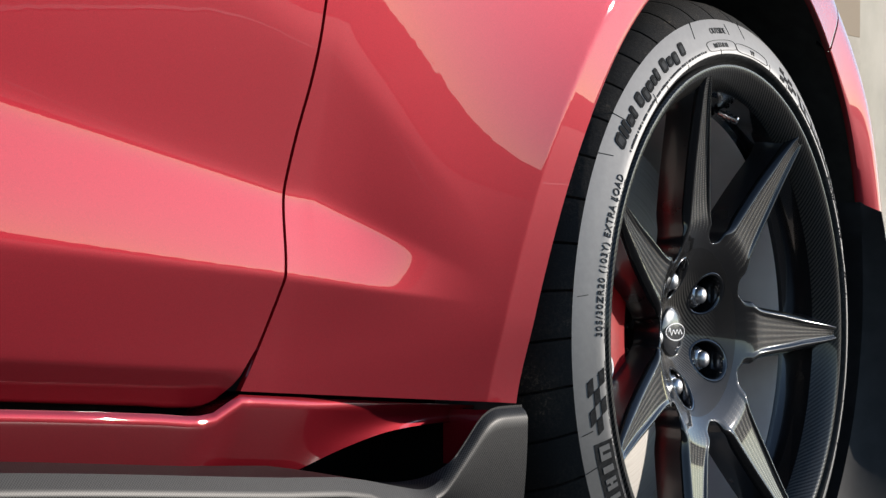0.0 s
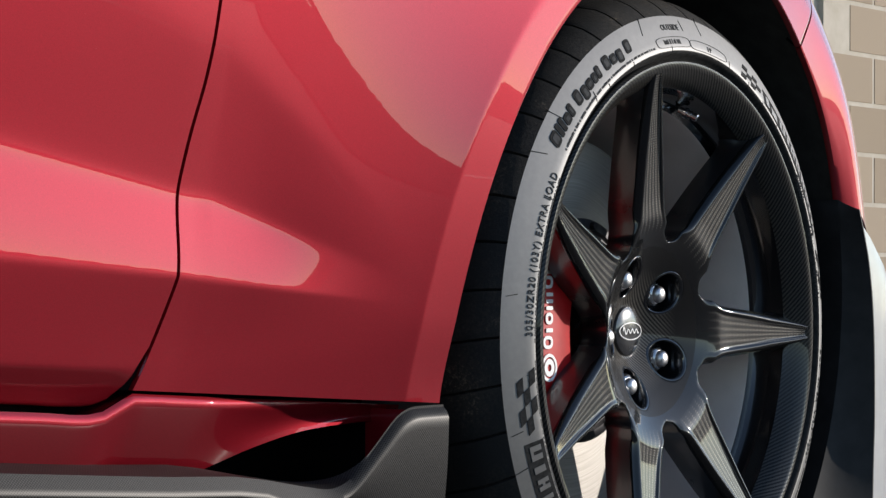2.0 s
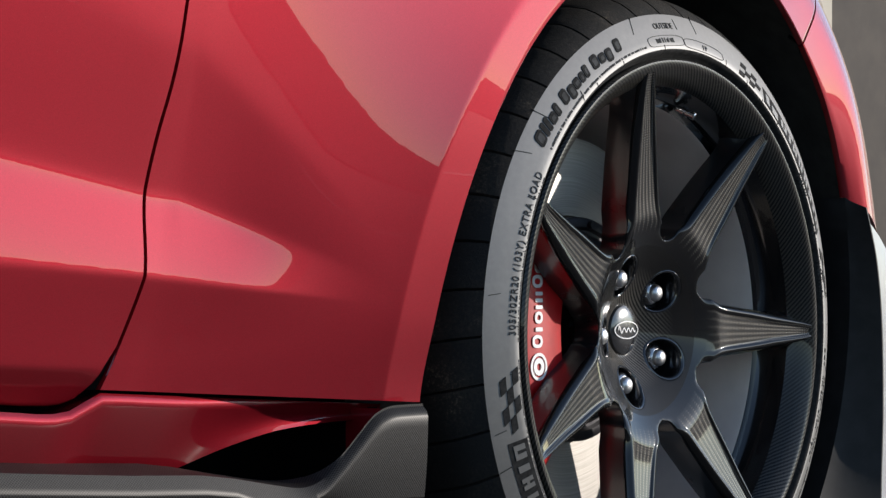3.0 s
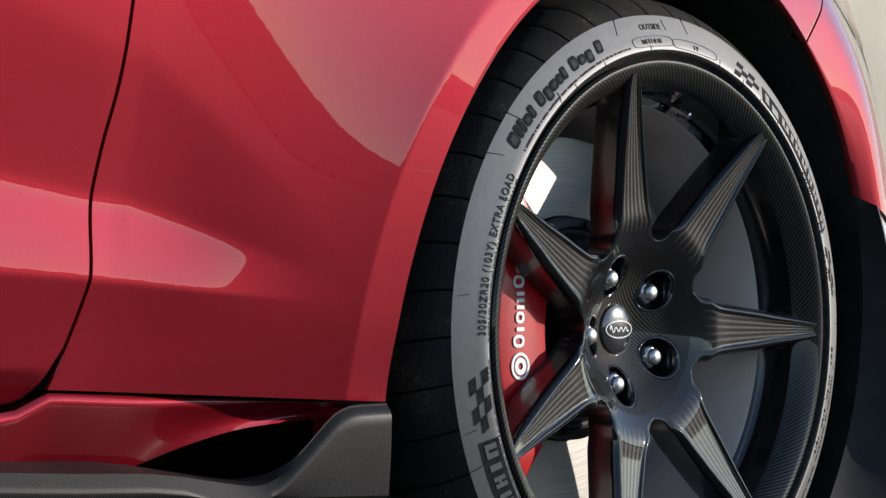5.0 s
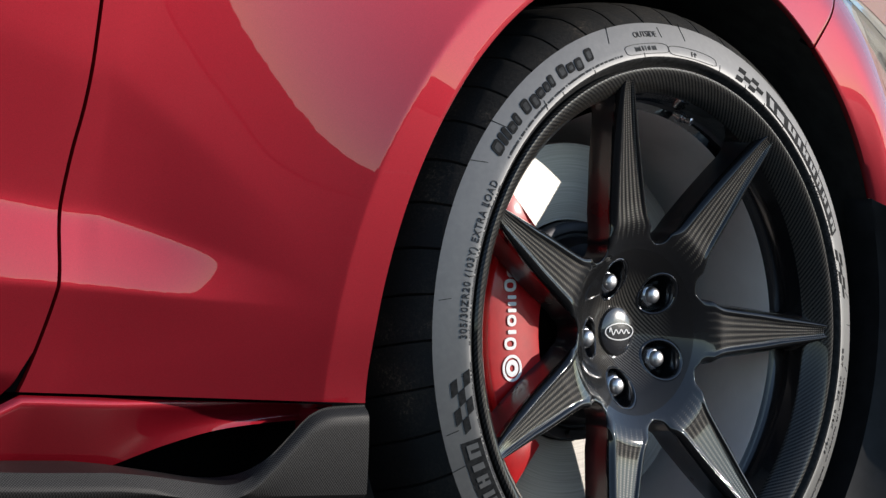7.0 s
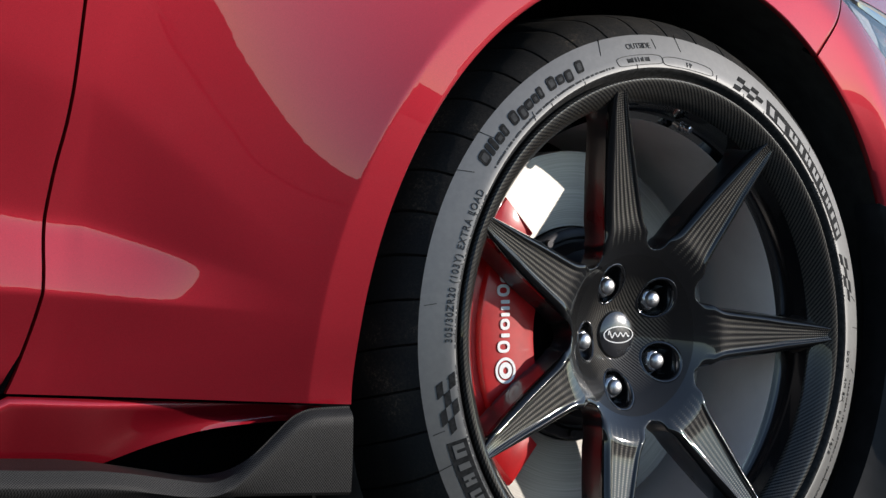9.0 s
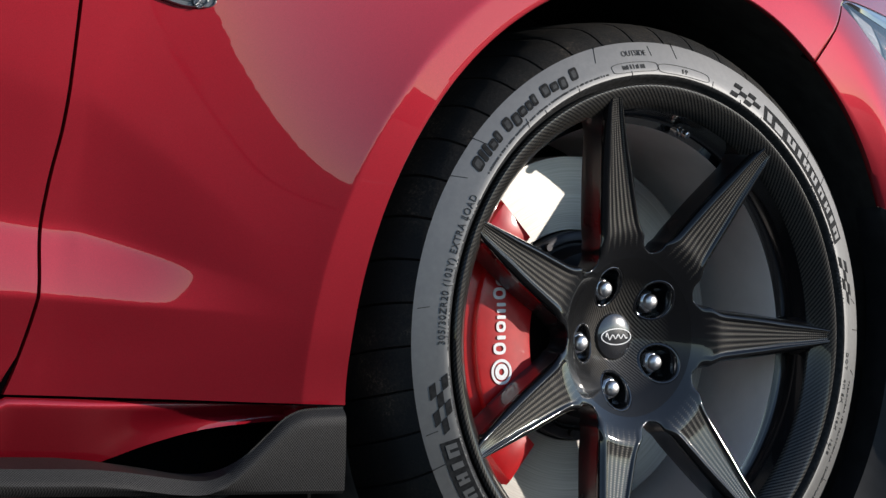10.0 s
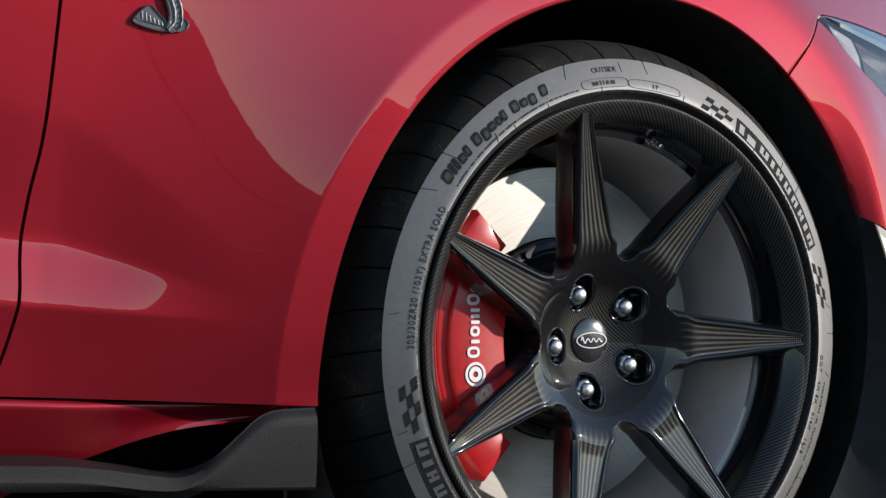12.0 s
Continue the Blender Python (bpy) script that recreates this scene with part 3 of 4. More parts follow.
def bead(path, half, h0, h1, loop=False):
    """A raised rounded line along a path."""
    rows, n = [], len(path)
    for i, (a, c) in enumerate(path):
        p0 = path[(i - 1) % n] if loop else path[max(0, i - 1)]
        p1 = path[(i + 1) % n] if loop else path[min(n - 1, i + 1)]
        ta, tc = p1[0] - p0[0], p1[1] - p0[1]
        L = math.hypot(ta, tc) or 1
        na, nc = -tc / L, ta / L
        rows.append([on_fender(a + na * half * d, c + nc * half * d, h0 + (h1 - h0) * e) for d, e in ((-1, 0), (-0.8, 0.7), (0, 1), (0.8, 0.7), (1, 0))])
    if loop:
        rows.append(rows[0])
    v, f = grid(rows)
    return mesh_of("bead", v, f, sharp=60)


WING = [(0, 0), (8, 11), (17.5, 16.4), (24, 11), (34, 1), (40, -7.5), (30, -8.6), (16, -6)]
emblem = part("fender_emblem", slab([(a, c) for a, c in WING], 5, lambda a, c, h: on_fender(a, c, h + 3.4)), SLATE, fender, "ribbed pewter coil emblem on the fender")
lobe = [(49.0 + 10 * math.cos(radians(10 * i)), -1.6 + 7.2 * math.sin(radians(10 * i))) for i in range(36)]
part("emblem_lobe", slab(lobe, 5, lambda a, c, h: on_fender(a, c, h + 3.0)), SLATE, emblem)
for loop_pts in (WING, lobe[::3]):
    part("emblem_outline", bead(refine(loop_pts, 5, True), 0.8, 2.5, 5.4, True), STEEL, emblem)
spine = refine([(37, -8.0), (44.0, 0), (44.5, 12), (40.5, 25), (36.5, 37), (38, 49), (45, 57)], 8)
left_e, right_e, mid_e = [], [], []
for i, (a, c) in enumerate(spine):
    p0, p1 = spine[max(0, i - 1)], spine[min(len(spine) - 1, i + 1)]
    L = math.hypot(p1[0] - p0[0], p1[1] - p0[1]) or 1
    na, nc = -(p1[1] - p0[1]) / L, (p1[0] - p0[0]) / L
    wd = 6.6 * min(1.0, 0.45 + i / 12)
    left_e.append((a + na * wd, c + nc * wd))
    right_e.append((a - na * wd, c - nc * wd))
    mid_e.append((a + na * wd * 0.1, c + nc * wd * 0.1))
v, f = grid([[on_fender(*p, 0.0), on_fender(*p, 4.6), on_fender(*q, 5.2), on_fender(*r, 4.6), on_fender(*r, 0.0)] for p, q, r in zip(left_e, mid_e, right_e)])
part("emblem_body", mesh_of("emblem_body", v, f), SLATE, emblem)
for line in (left_e, mid_e, right_e):
    part("emblem_outline", bead(line, 0.75, 4.0, 7.2), STEEL, emblem)
for i in range(5, len(spine) - 2, 3):
    part("emblem_rib", bead([mid_e[i], right_e[i + 1]], 0.7, 4.2, 6.2), PEWTER, emblem)
for k in range(6):
    a = 6.5 + 4.4 * k
    part("emblem_rib", bead([(a + 2.0, 11.0 - 2.2 * k), (a + 2.6, 3.2 - 1.4 * k)], 1.2, 2.8, 4.6), PEWTER, emblem)
part("emblem_outline", bead(refine([(3, 3), (12, 0.5), (24, -2.5), (35, -4)], 5), 0.8, 3.0, 5.0), PEWTER, emblem)

# wheel arch liner
rows = []
for i in range(81):
    a = -35 + 250 * i / 80
    ra = radians(a)
    row = []
    edge_y = curve(LIP, a)
    if -5 < a < 190:
        edge_y = max(edge_y, side_y(ARCH_R * math.cos(ra), HUB_Z + ARCH_R * math.sin(ra)))
    for r, y in ((ARCH_R + 0.0005, edge_y + 0.0055), (ARCH_R + 0.004, edge_y + 0.012), (ARCH_R + 0.012, 0.03), (ARCH_R + 0.012, 0.33), (0.2, 0.34), (0.02, 0.34)):
        row.append((r * math.cos(ra), y, HUB_Z + r * math.sin(ra)))
    rows.append(row)
v, f = grid(rows)
liner = part("wheel_arch_liner", mesh_of("wheel_arch_liner", v, f), LINER, car, "black textured wheel arch liner")

# front bumper corner
bi = arc(51.88, 21.7, 60)
bo = spread([(0.3121, 0.7206), (0.3252, 0.7132), (0.3405, 0.7037), (0.3646, 0.6842), (0.3994, 0.6625), (0.4539, 0.6375), (0.55, 0.6037), (0.65, 0.5737), (0.85, 0.50), (0.85, 0.28)], 60)
bumper = part("front_bumper", loft_panel("front_bumper", bi, bo, 60), PAINT, car, "red metallic front bumper corner")
# black wheel spat below the bumper skin: flares out ahead of the tyre
SPAT_X = [(0.05, 0.40), (0.166, 0.402), (0.25, 0.406), (0.35, 0.403), (0.42, 0.392), (0.46, 0.379), (0.488, 0.3680)]
rows = []
for i in range(41):
    z = 0.4880 - 0.414 * i / 40
    xo = curve(SPAT_X, z)
    dz = z - HUB_Z
    xi = min(xo - 0.004, math.sqrt(max(0.0, ARCH_R ** 2 - dz * dz)) - 0.004 * (i > 0))
    a = math.degrees(math.atan2(dz, xi))
    yi = curve(LIP, a)
    fall = 0.0110 * max(0.0, 1 - i / 10)
    row = [(xi, yi + 0.04, z), (xi, yi, z)]
    row += [(xi + (xo - xi) * s, yi + (-0.058 - yi) * s ** 1.3, z - fall * s) for s in (0.2, 0.4, 0.6, 0.8, 1.0)]
    row += [(xo + 0.003, -0.0575, z - fall), (xo + 0.004, -0.050, z - fall)]
    rows.append(row)
rows.insert(0, [(p[0], p[1] + 0.03, p[2]) for p in rows[0]])
v, f = grid(rows)
spat = part("wheel_spat", mesh_of("wheel_spat", v, f), BLACK_PLASTIC, car, "matt black flared wheel spat")
# pale lower bumper side ahead of it
rows = []
for i in range(21):
    z = 0.466 - 0.38 * i / 20
    xo = curve(SPAT_X, z) + 0.004
    rows.append([(xo + 0.35 * s, -0.051 + 0.02 * s + 0.14 * s * s, z - 0.20 * s * max(0, 1 - i / 6)) for s in (0, 0.1, 0.25, 0.4, 0.6, 0.8, 1.0)])
v, f = grid(rows)
part("bumper_side", mesh_of("bumper_side", v, f), GREY_TRIM, car, "pale grey lower bumper side")

# plain far side of the body, bonnet and cabin that close the car
MID_Y = 0.90


def across(x, q):
    """A point of the bonnet: q runs from this side to the far side."""
    y0 = side_y(x, 0.98) + 0.01
    return (x, y0 + (2 * MID_Y - 2 * y0) * q, 0.985 + 0.05 * math.sin(math.pi * q) - 0.22 * max(0.0, x - 0.1) ** 2 * math.sin(math.pi * q) ** 0.3)


v, f = grid([[across(-0.66 + 1.36 * i / 20, k / 16) for k in range(17)] for i in range(21)])
part("bonnet", mesh_of("bonnet", v, f), PAINT, car, "red metallic bonnet")
for name, source in (("door", door), ("fender", fender), ("rocker_panel", rocker), ("side_skirt", skirt), ("front_bumper", bumper), ("wheel_arch_liner", liner)):
    twin = part(name, source.data, PAINT, car)
    twin.location, twin.scale = (0, 2 * MID_Y, 0), (1, -1, 1)
ROOF = [(-0.62, 0.06, 0.99), (-1.15, 0.20, 1.30), (-1.70, 0.22, 1.345)]
v, f = grid([[(x, y0 + (2 * MID_Y - 2 * y0) * k / 12, z + 0.035 * math.sin(math.pi * k / 12)) for k in range(13)] for x, y0, z in ROOF])
part("windscreen", mesh_of("windscreen", v[:26], f[:12]), BLACK_GLOSS, car, "dark glass windscreen")
part("roof", mesh_of("roof", v[13:], [tuple(q - 13 for q in face) for face in f[12:]]), PAINT, car, "red metallic roof")
for side in (0, 1):
    pts = [(x, y if not side else 2 * MID_Y - y, z) for x, y, z in ((-0.64, 0.045, 0.99), (-1.15, 0.20, 1.30), (-1.70, 0.22, 1.345), (-1.70, 0.045, 0.99))]
    part("side_window", mesh_of("side_window", pts, [(0, 1, 2, 3)]), BLACK_GLOSS, car, "dark side window")
part("underbody", box_bm(-1.7, 0.66, 0.36, 2 * MID_Y - 0.36, 0.16, 0.30, 0.02), BLACK_PLASTIC, car, "black underbody")

# ---------------------------------------------------------------- wheel, tyre and brake
TOE = 1.2


def at_hub(ob):
    ob.location, ob.rotation_euler = (0, 0, HUB_Z), (0, 0, radians(TOE))
    return ob


# tyre: sidewall and treaded shoulder
WALL = [(0.262, 0.030), (0.268, 0.042), (0.2735, 0.0490), (0.2765, 0.0522), (0.2790, 0.0563), (0.2812, 0.0586), (0.2845, 0.0590), (0.2885, 0.0578), (0.294, 0.0553), (0.302, 0.0517), (0.310, 0.0480), (0.318, 0.0440)]
CROWN = [(0.318, 0.0440), (0.3215, 0.0408), (0.326, 0.0362), (0.332, 0.0285), (0.3375, 0.018), (0.341, 0.003), (0.3435, -0.02), (0.345, -0.05),
         (0.3455, -0.10), (0.345, -0.15), (0.3435, -0.18), (0.339, -0.20), (0.325, -0.225), (0.30, -0.232), (0.26, -0.215)]


def wall_w(r):
    return curve(WALL, r)


tyre = part("tyre", revolve("tyre", [(0.2828, wall_w(0.2828)), (0.2836, wall_w(0.2836))] + WALL[6:], 240, 50), SIDEWALL, car, "dusty grey low-profile tyre sidewall")
at_hub(tyre)
part("tyre_bead", revolve("tyre_bead", WALL[:4] + [(0.2780, wall_w(0.2780)), (0.2790, wall_w(0.2790)), (0.2800, wall_w(0.2800)), (0.2812, wall_w(0.2812)), (0.2820, wall_w(0.2820)), (0.2828, wall_w(0.2828))], 240, 50), INK, tyre, "black rubber bead ring beside the rim")
GROOVES, PER = 46, 16
rows = []
for r, w in CROWN:
    row = []
    for j in range(GROOVES * PER):
        shear = 70 * (0.0440 - w) * (1 if w > -0.05 else 0) + (70 * 0.0940 if w <= -0.05 else 0)
        rr = r - (0.006 if (j % PER) == 0 and 0.318 < r and w < 0.042 else 0.0)
        if j % PER in (1, PER - 1) and 0.318 < r and w < 0.042:
            rr -= 0.0004
        row.append(polar(rr, 360.0 * (j - 0.5 * (1 if j % PER == 1 else -1 if j % PER == PER - 1 else 0)) / (GROOVES * PER) + shear * 0.35, w))
    rows.append(row)
v, f = grid(rows, closed_u=True)
at_hub(part("tread", mesh_of("tread", v, f, sharp=30), TREAD, car, "black rubber tread with brown dust and cross grooves"))

# rim
RIM = [(0.262, 0.034), (0.270, 0.044), (0.2735, 0.050), (0.2735, 0.0545), (0.2715, 0.0572), (0.268, 0.0575), (0.264, 0.0555), (0.256, 0.0485), (0.2485, 0.040), (0.2465, 0.034)]
rim = at_hub(part("wheel", revolve("wheel", RIM, 240), CARBON, car, "gloss black woven carbon wheel rim"))
BARREL_P = [(0.2465, 0.034), (0.245, 0.020), (0.2435, 0.006), (0.240, 0.0015), (0.2325, 0.0), (0.2315, -0.004), (0.231, -0.05), (0.228, -0.10), (0.228, -0.21), (0.24, -0.22)]
part("barrel", revolve("barrel", BARREL_P[:5], 180), BLACK_GLOSS, rim, "gloss black inner rim band")
part("barrel", revolve("barrel_deep", BARREL_P[4:], 180), BARREL, rim, "satin grey inner barrel")

# hub face: dished, with pockets for the nuts
NUT_DEG = [41.2 + 72 * i for i in range(5)]


SPOKE0 = -1.0


SECT = math.pi / 7
RC, RHO, R_IN, R_JOIN, R_TIP = 0.1110, 0.016, 0.026, 0.0865, 0.2655
R_TAN = RC * math.cos(math.asin(RHO / RC))
HALF = [(R_TAN, R_TAN * math.sin(SECT - math.asin(RHO / RC))), (0.1205, 0.0290), (0.14, 0.0265), (0.174, 0.0230), (0.2, 0.0197), (0.25, 0.0122), (0.2655, 0.0088)]
FACE_W = [(0.0, -0.016), (0.026, -0.016), (0.031, -0.0140), (0.045, -0.0058), (0.060, 0.0022), (0.070, 0.0076), (0.080, 0.0129), (0.090, 0.0181), (0.100, 0.0231), (0.107, 0.0264), (0.112, 0.0284), (0.117, 0.0297), (0.124, 0.0306), (0.14, 0.0328), (0.20, 0.0425), (0.25, 0.0515), (0.2655, 0.0555)]
RIDGE = [(0.100, 0.0), (0.115, 0.0008), (0.13, 0.0018), (0.15, 0.0024), (0.18, 0.0028), (0.22, 0.0028), (0.25, 0.0024), (0.2655, 0.0010)]


def half_angle(r):
    """Half the angle that one spoke's sector fills at a radius; hollows between the spokes are round."""
    if r <= RC - RHO:
        return SECT
    if r < R_TAN:
        return SECT - math.acos(min(1.0, (r * r + RC * RC - RHO * RHO) / (2 * r * RC)))
    return math.asin(curve(HALF, r) / r)


def edge_gap(r, a):
    """Distance from a point of the face to the nearest edge of the spoke."""
    if r >= R_TAN:
        return r * (half_angle(r) - abs(a))
    return max(0.0, math.sqrt(r * r + RC * RC - 2 * r * RC * math.cos(SECT - abs(a))) - RHO)


def crest(r):
    """How far in from the edge of a spoke its raised line runs."""
    return min(0.0070, 0.36 * r * half_angle(r))


def face_w(r, a):
    d, d0 = edge_gap(r, a), crest(r)
    w = curve(FACE_W, r) - curve(RIDGE, r) * smooth((d - d0) / 0.0045)
    # rounded shoulder outside the raised line
    if d < d0:
        w -= (0.0015 + 0.0058 * smooth((r - 0.100) / 0.035)) * smooth((r - 0.094) / 0.008) * (1 - d / d0) ** 2.1
    if d < 0.0016 and r > RC - RHO - 0.002:
        w -= 0.0016 - math.sqrt(max(0.0, 0.0016 ** 2 - (0.0016 - d) ** 2))
    return w


COLS = [math.copysign(1 - (1 - abs(x)) ** 1.5, x) for x in [(-1 + 2 * i / 64) for i in range(65)]]
HUB_R = [R_IN + (R_JOIN - R_IN) * i / 80 for i in range(81)]
SPOKE_R = [R_JOIN + (RC - RHO - R_JOIN) * i / 6 for i in range(7)] + [RC - RHO + (R_TAN - RC + RHO) * (i / 12) ** 2 for i in range(1, 13)] + [R_TAN + (R_TIP - R_TAN) * i / 66 for i in range(1, 67)]


def pocket(x, z):
    best = min(math.hypot(x - 0.0590 * math.cos(radians(nd)), z - 0.0590 * math.sin(radians(nd))) for nd in NUT_DEG)
    return 0.036 * (1 - smooth((best - 0.0188) / 0.0034))


def flanks(edge, side):
    """Side wall below an edge: points (r, angle, height) to rows going back and inwards."""
    rows = [[], [], [], []]
    for r, a, w in edge:
        for row, (da, dw) in zip(rows, ((0.0, 0.0), (0.0014, -0.009), (0.0030, -0.019), (0.0020, -0.0275))):
            # the flank spreads into the barrel at the rim
            aa = a + side * (da + 0.75 * -dw * smooth((r - 0.215) / 0.055) ** 2) / r
            row.append((r * math.cos(aa), -(w + dw), r * math.sin(aa)))
    return rows


verts, faces, uvs, plain = [], [], [], []


def sheet(rows, uv_rows, mat_i):
    base = len(verts)
    v, f = grid(rows)
    verts.extend(v)
    uvs.extend([q for row in uv_rows for q in row])
    faces.extend([tuple(base + k for k in face) for face in f])
    plain.extend([mat_i] * len(f))


for k in range(7):
    mid = radians(SPOKE0) + 2 * SECT * k
    rows, uv_rows, deep = [], [], []
    for r in HUB_R:
        A = half_angle(r)
        row, uvr = [], []
        for c in COLS:
            a = c * A
            x, z = r * math.cos(mid + a), r * math.sin(mid + a)
            sunk = pocket(x, z) if r < 0.085 else 0.0
            w = face_w(r, a) - sunk
            row.append((x, -w, z))
            deep.append(sunk > 0.002)
            uvr.append((x, z))
        rows.append(row)
        uv_rows.append(uvr)
    first = len(plain)
    sheet(rows, uv_rows, 0)
    # the nut bores are plain black
    n = len(COLS)
    for i in range(len(HUB_R) - 1):
        for j in range(n - 1):
            if deep[i * n + j] or deep[(i + 1) * n + j + 1]:
                plain[first + i * (n - 1) + j] = 1
hub_me = mesh_of("hub", verts, faces, uvs, 48)
hub_me.materials.append(CARBON_DARK)
hub_me.materials.append(FLANK)
hub_me.polygons.foreach_set("material_index", plain)
bm = bmesh.new()
bm.from_mesh(hub_me)
bmesh.ops.remove_doubles(bm, verts=bm.verts, dist=2e-5)
bmesh.ops.recalc_face_normals(bm, faces=bm.faces)
bm.to_mesh(hub_me)
bm.free()
hub_me.shade_smooth()
hub_me.set_sharp_from_angle(angle=radians(48))
part("hub", hub_me, CARBON_DARK, rim, "gloss carbon hub face with nut pockets")

# spokes: two raised edges that meet at the rim, a sunk woven face between them
verts, faces, uvs, plain = [], [], [], []
rows, uv_rows, ends = [], [], ([], [])
for r in SPOKE_R:
    A = half_angle(r)
    rows.append([(r * math.cos(c * A), -face_w(r, c * A), r * math.sin(c * A)) for c in COLS])
    uv_rows.append([(r, 0.8 * c * r * A / (r * A - crest(r))) for c in COLS])
    if r >= RC - RHO - 1e-9:
        ends[0].append((r, -A, face_w(r, -A)))
        ends[1].append((r, A, face_w(r, A)))
sheet(rows, uv_rows, 0)
for end, side in zip(ends, (-1, 1)):
    rr = flanks(end, side)
    sheet(rr, [[(p[0], p[2]) for p in row] for row in rr], 1)
spoke_me = mesh_of("spoke", verts, faces, uvs, 48)
spoke_me.materials.append(CARBON_SPOKE)
spoke_me.materials.append(FLANK)
spoke_me.polygons.foreach_set("material_index", plain)
bm = bmesh.new()
bm.from_mesh(spoke_me)
bmesh.ops.remove_doubles(bm, verts=bm.verts, dist=2e-5)
bmesh.ops.recalc_face_normals(bm, faces=bm.faces)
bm.to_mesh(spoke_me)
bm.free()
spoke_me.shade_smooth()
spoke_me.set_sharp_from_angle(angle=radians(48))
for k in range(7):
    sp = part("spoke", spoke_me, CARBON, rim)
    sp.rotation_euler = (0, -radians(SPOKE0) - 2 * SECT * k, 0)

# smooth black bores round the nuts
for nd in NUT_DEG:
    cx, cz = 0.0590 * math.cos(radians(nd)), 0.0590 * math.sin(radians(nd))
    rows = []
    for i in range(61):
        q = 2 * math.pi * i / 60
        row = []
        for rho, rise in ((0.0226, -0.0004), (0.0216, 0.0004), (0.0206, 0.0005), (0.0197, -0.0002), (0.0190, -0.0022), (0.0186, -0.006)):
            x, z = cx + rho * math.cos(q), cz + rho * math.sin(q)
            r, a = math.hypot(x, z), math.atan2(z, x) - radians(SPOKE0)
            a = (a + SECT) % (2 * SECT) - SECT
            row.append((x, -(face_w(r, a) + rise), z))
        x, z = cx + 0.0180 * math.cos(q), cz + 0.0180 * math.sin(q)
        row.append((x, 0.032, z))
        rows.append(row)
    v, f = grid(rows)
    part("nut_bore", mesh_of("nut_bore", v, f), BLACK_GLOSS, rim, "gloss black bore round a lug nut")

# centre cap with a plain oval emblem
part("centre_cap", revolve("centre_cap", [(0.0, -0.0105), (0.012, -0.0108), (0.020, -0.0118), (0.0245, -0.0135), (0.026, -0.016), (0.026, -0.022)], 96), CAP, rim, "gloss black domed centre cap")


def on_cap(a, c, h):
    return (a, 0.0102 + 3.0 * (a * a + c * c) * 0.9 - h, c)


def ring_bm(ra, rb, t, n, space, h=0.0006, square=1.0):
    bm = bmesh.new()
    vs = []
    for i in range(n):
        q = 2 * math.pi * i / n
        ca, sa = [math.copysign(abs(k) ** square, k) for k in (math.cos(q), math.sin(q))]
        vs.append([bm.verts.new(space((ra + d) * ca, (rb + d) * sa, hh)) for d, hh in ((0, 0.0), (0, h), (-t, h), (-t, 0.0))])
    for i in range(n):
        a, c = vs[i], vs[(i + 1) % n]
        for k in range(3):
            bm.faces.new((a[k], a[k + 1], c[k + 1], c[k]))
    return bm


part("emblem", ring_bm(0.0215, 0.0092, 0.0011, 64, on_cap), WHITE, rim, "white oval outline on the cap")


def bar_outline(a, c, wd, ht, rad, n=5):
    out = []
    for cx, cy, q0 in ((a + wd / 2 - rad, c + ht / 2 - rad, 0), (a - wd / 2 + rad, c + ht / 2 - rad, 90), (a - wd / 2 + rad, c - ht / 2 + rad, 180), (a + wd / 2 - rad, c - ht / 2 + rad, 270)):
        for i in range(n):
            q = radians(q0 + 90 * i / (n - 1))
            out.append((cx + rad * math.cos(q), cy + rad * math.sin(q)))
    return out


# a plain flowing stroke inside the oval
stroke = [(-0.0150 + 0.030 * i / 60, (0.0044 - 0.0024 * smooth(i / 18)) * math.sin(i * 0.40 + 0.6) * (1 if i else 0)) for i in range(61)]
rows = []
for i, (a, c) in enumerate(stroke):
    p0, p1 = stroke[max(0, i - 1)], stroke[min(60, i + 1)]
    L = math.hypot(p1[0] - p0[0], p1[1] - p0[1]) or 1
    na, nc = -(p1[1] - p0[1]) / L * 0.00062, (p1[0] - p0[0]) / L * 0.00062
    rows.append([on_cap(a + na, c + nc, 0.0), on_cap(a + na, c + nc, 0.0006), on_cap(a - na, c - nc, 0.0006), on_cap(a - na, c - nc, 0.0)])
v, f = grid(rows)
part("emblem_stroke", mesh_of("emblem_stroke", v, f), WHITE, rim, "white flowing stroke inside the oval")

# lug nuts: washer, hex body, bright domed tip
bm = bmesh.new()
hexa = []
for r, w in ((0.0136, -0.030), (0.0136, -0.0095), (0.0122, -0.0062), (0.0090, -0.0050)):
    hexa.append([bm.verts.new(polar(r, 60 * i + 15, w)) for i in range(6)])
for lo, hi in zip(hexa, hexa[1:]):
    for i in range(6):
        bm.faces.new((lo[i], lo[(i + 1) % 6], hi[(i + 1) % 6], hi[i]))
bm.faces.new(hexa[-1])
hex_me = bpy.data.meshes.new("lug_nut")
bmesh.ops.bevel(bm, geom=bm.edges[:], offset=0.0009, segments=2, affect="EDGES")
bm.to_mesh(hex_me)
bm.free()
hex_me.shade_smooth()
hex_me.set_sharp_from_angle(angle=radians(40))
hex_me.materials.append(NUT_METAL)
tip_me = revolve("nut_tip", [(0.0088, -0.0095), (0.0088, -0.0040), (0.0083, -0.0014), (0.0068, 0.0006), (0.0040, 0.0018), (0.0, 0.0022)], 36)
wash_me = revolve("nut_washer", [(0.0090, -0.024), (0.0145, -0.024), (0.0150, -0.0265), (0.0150, -0.032)], 36)
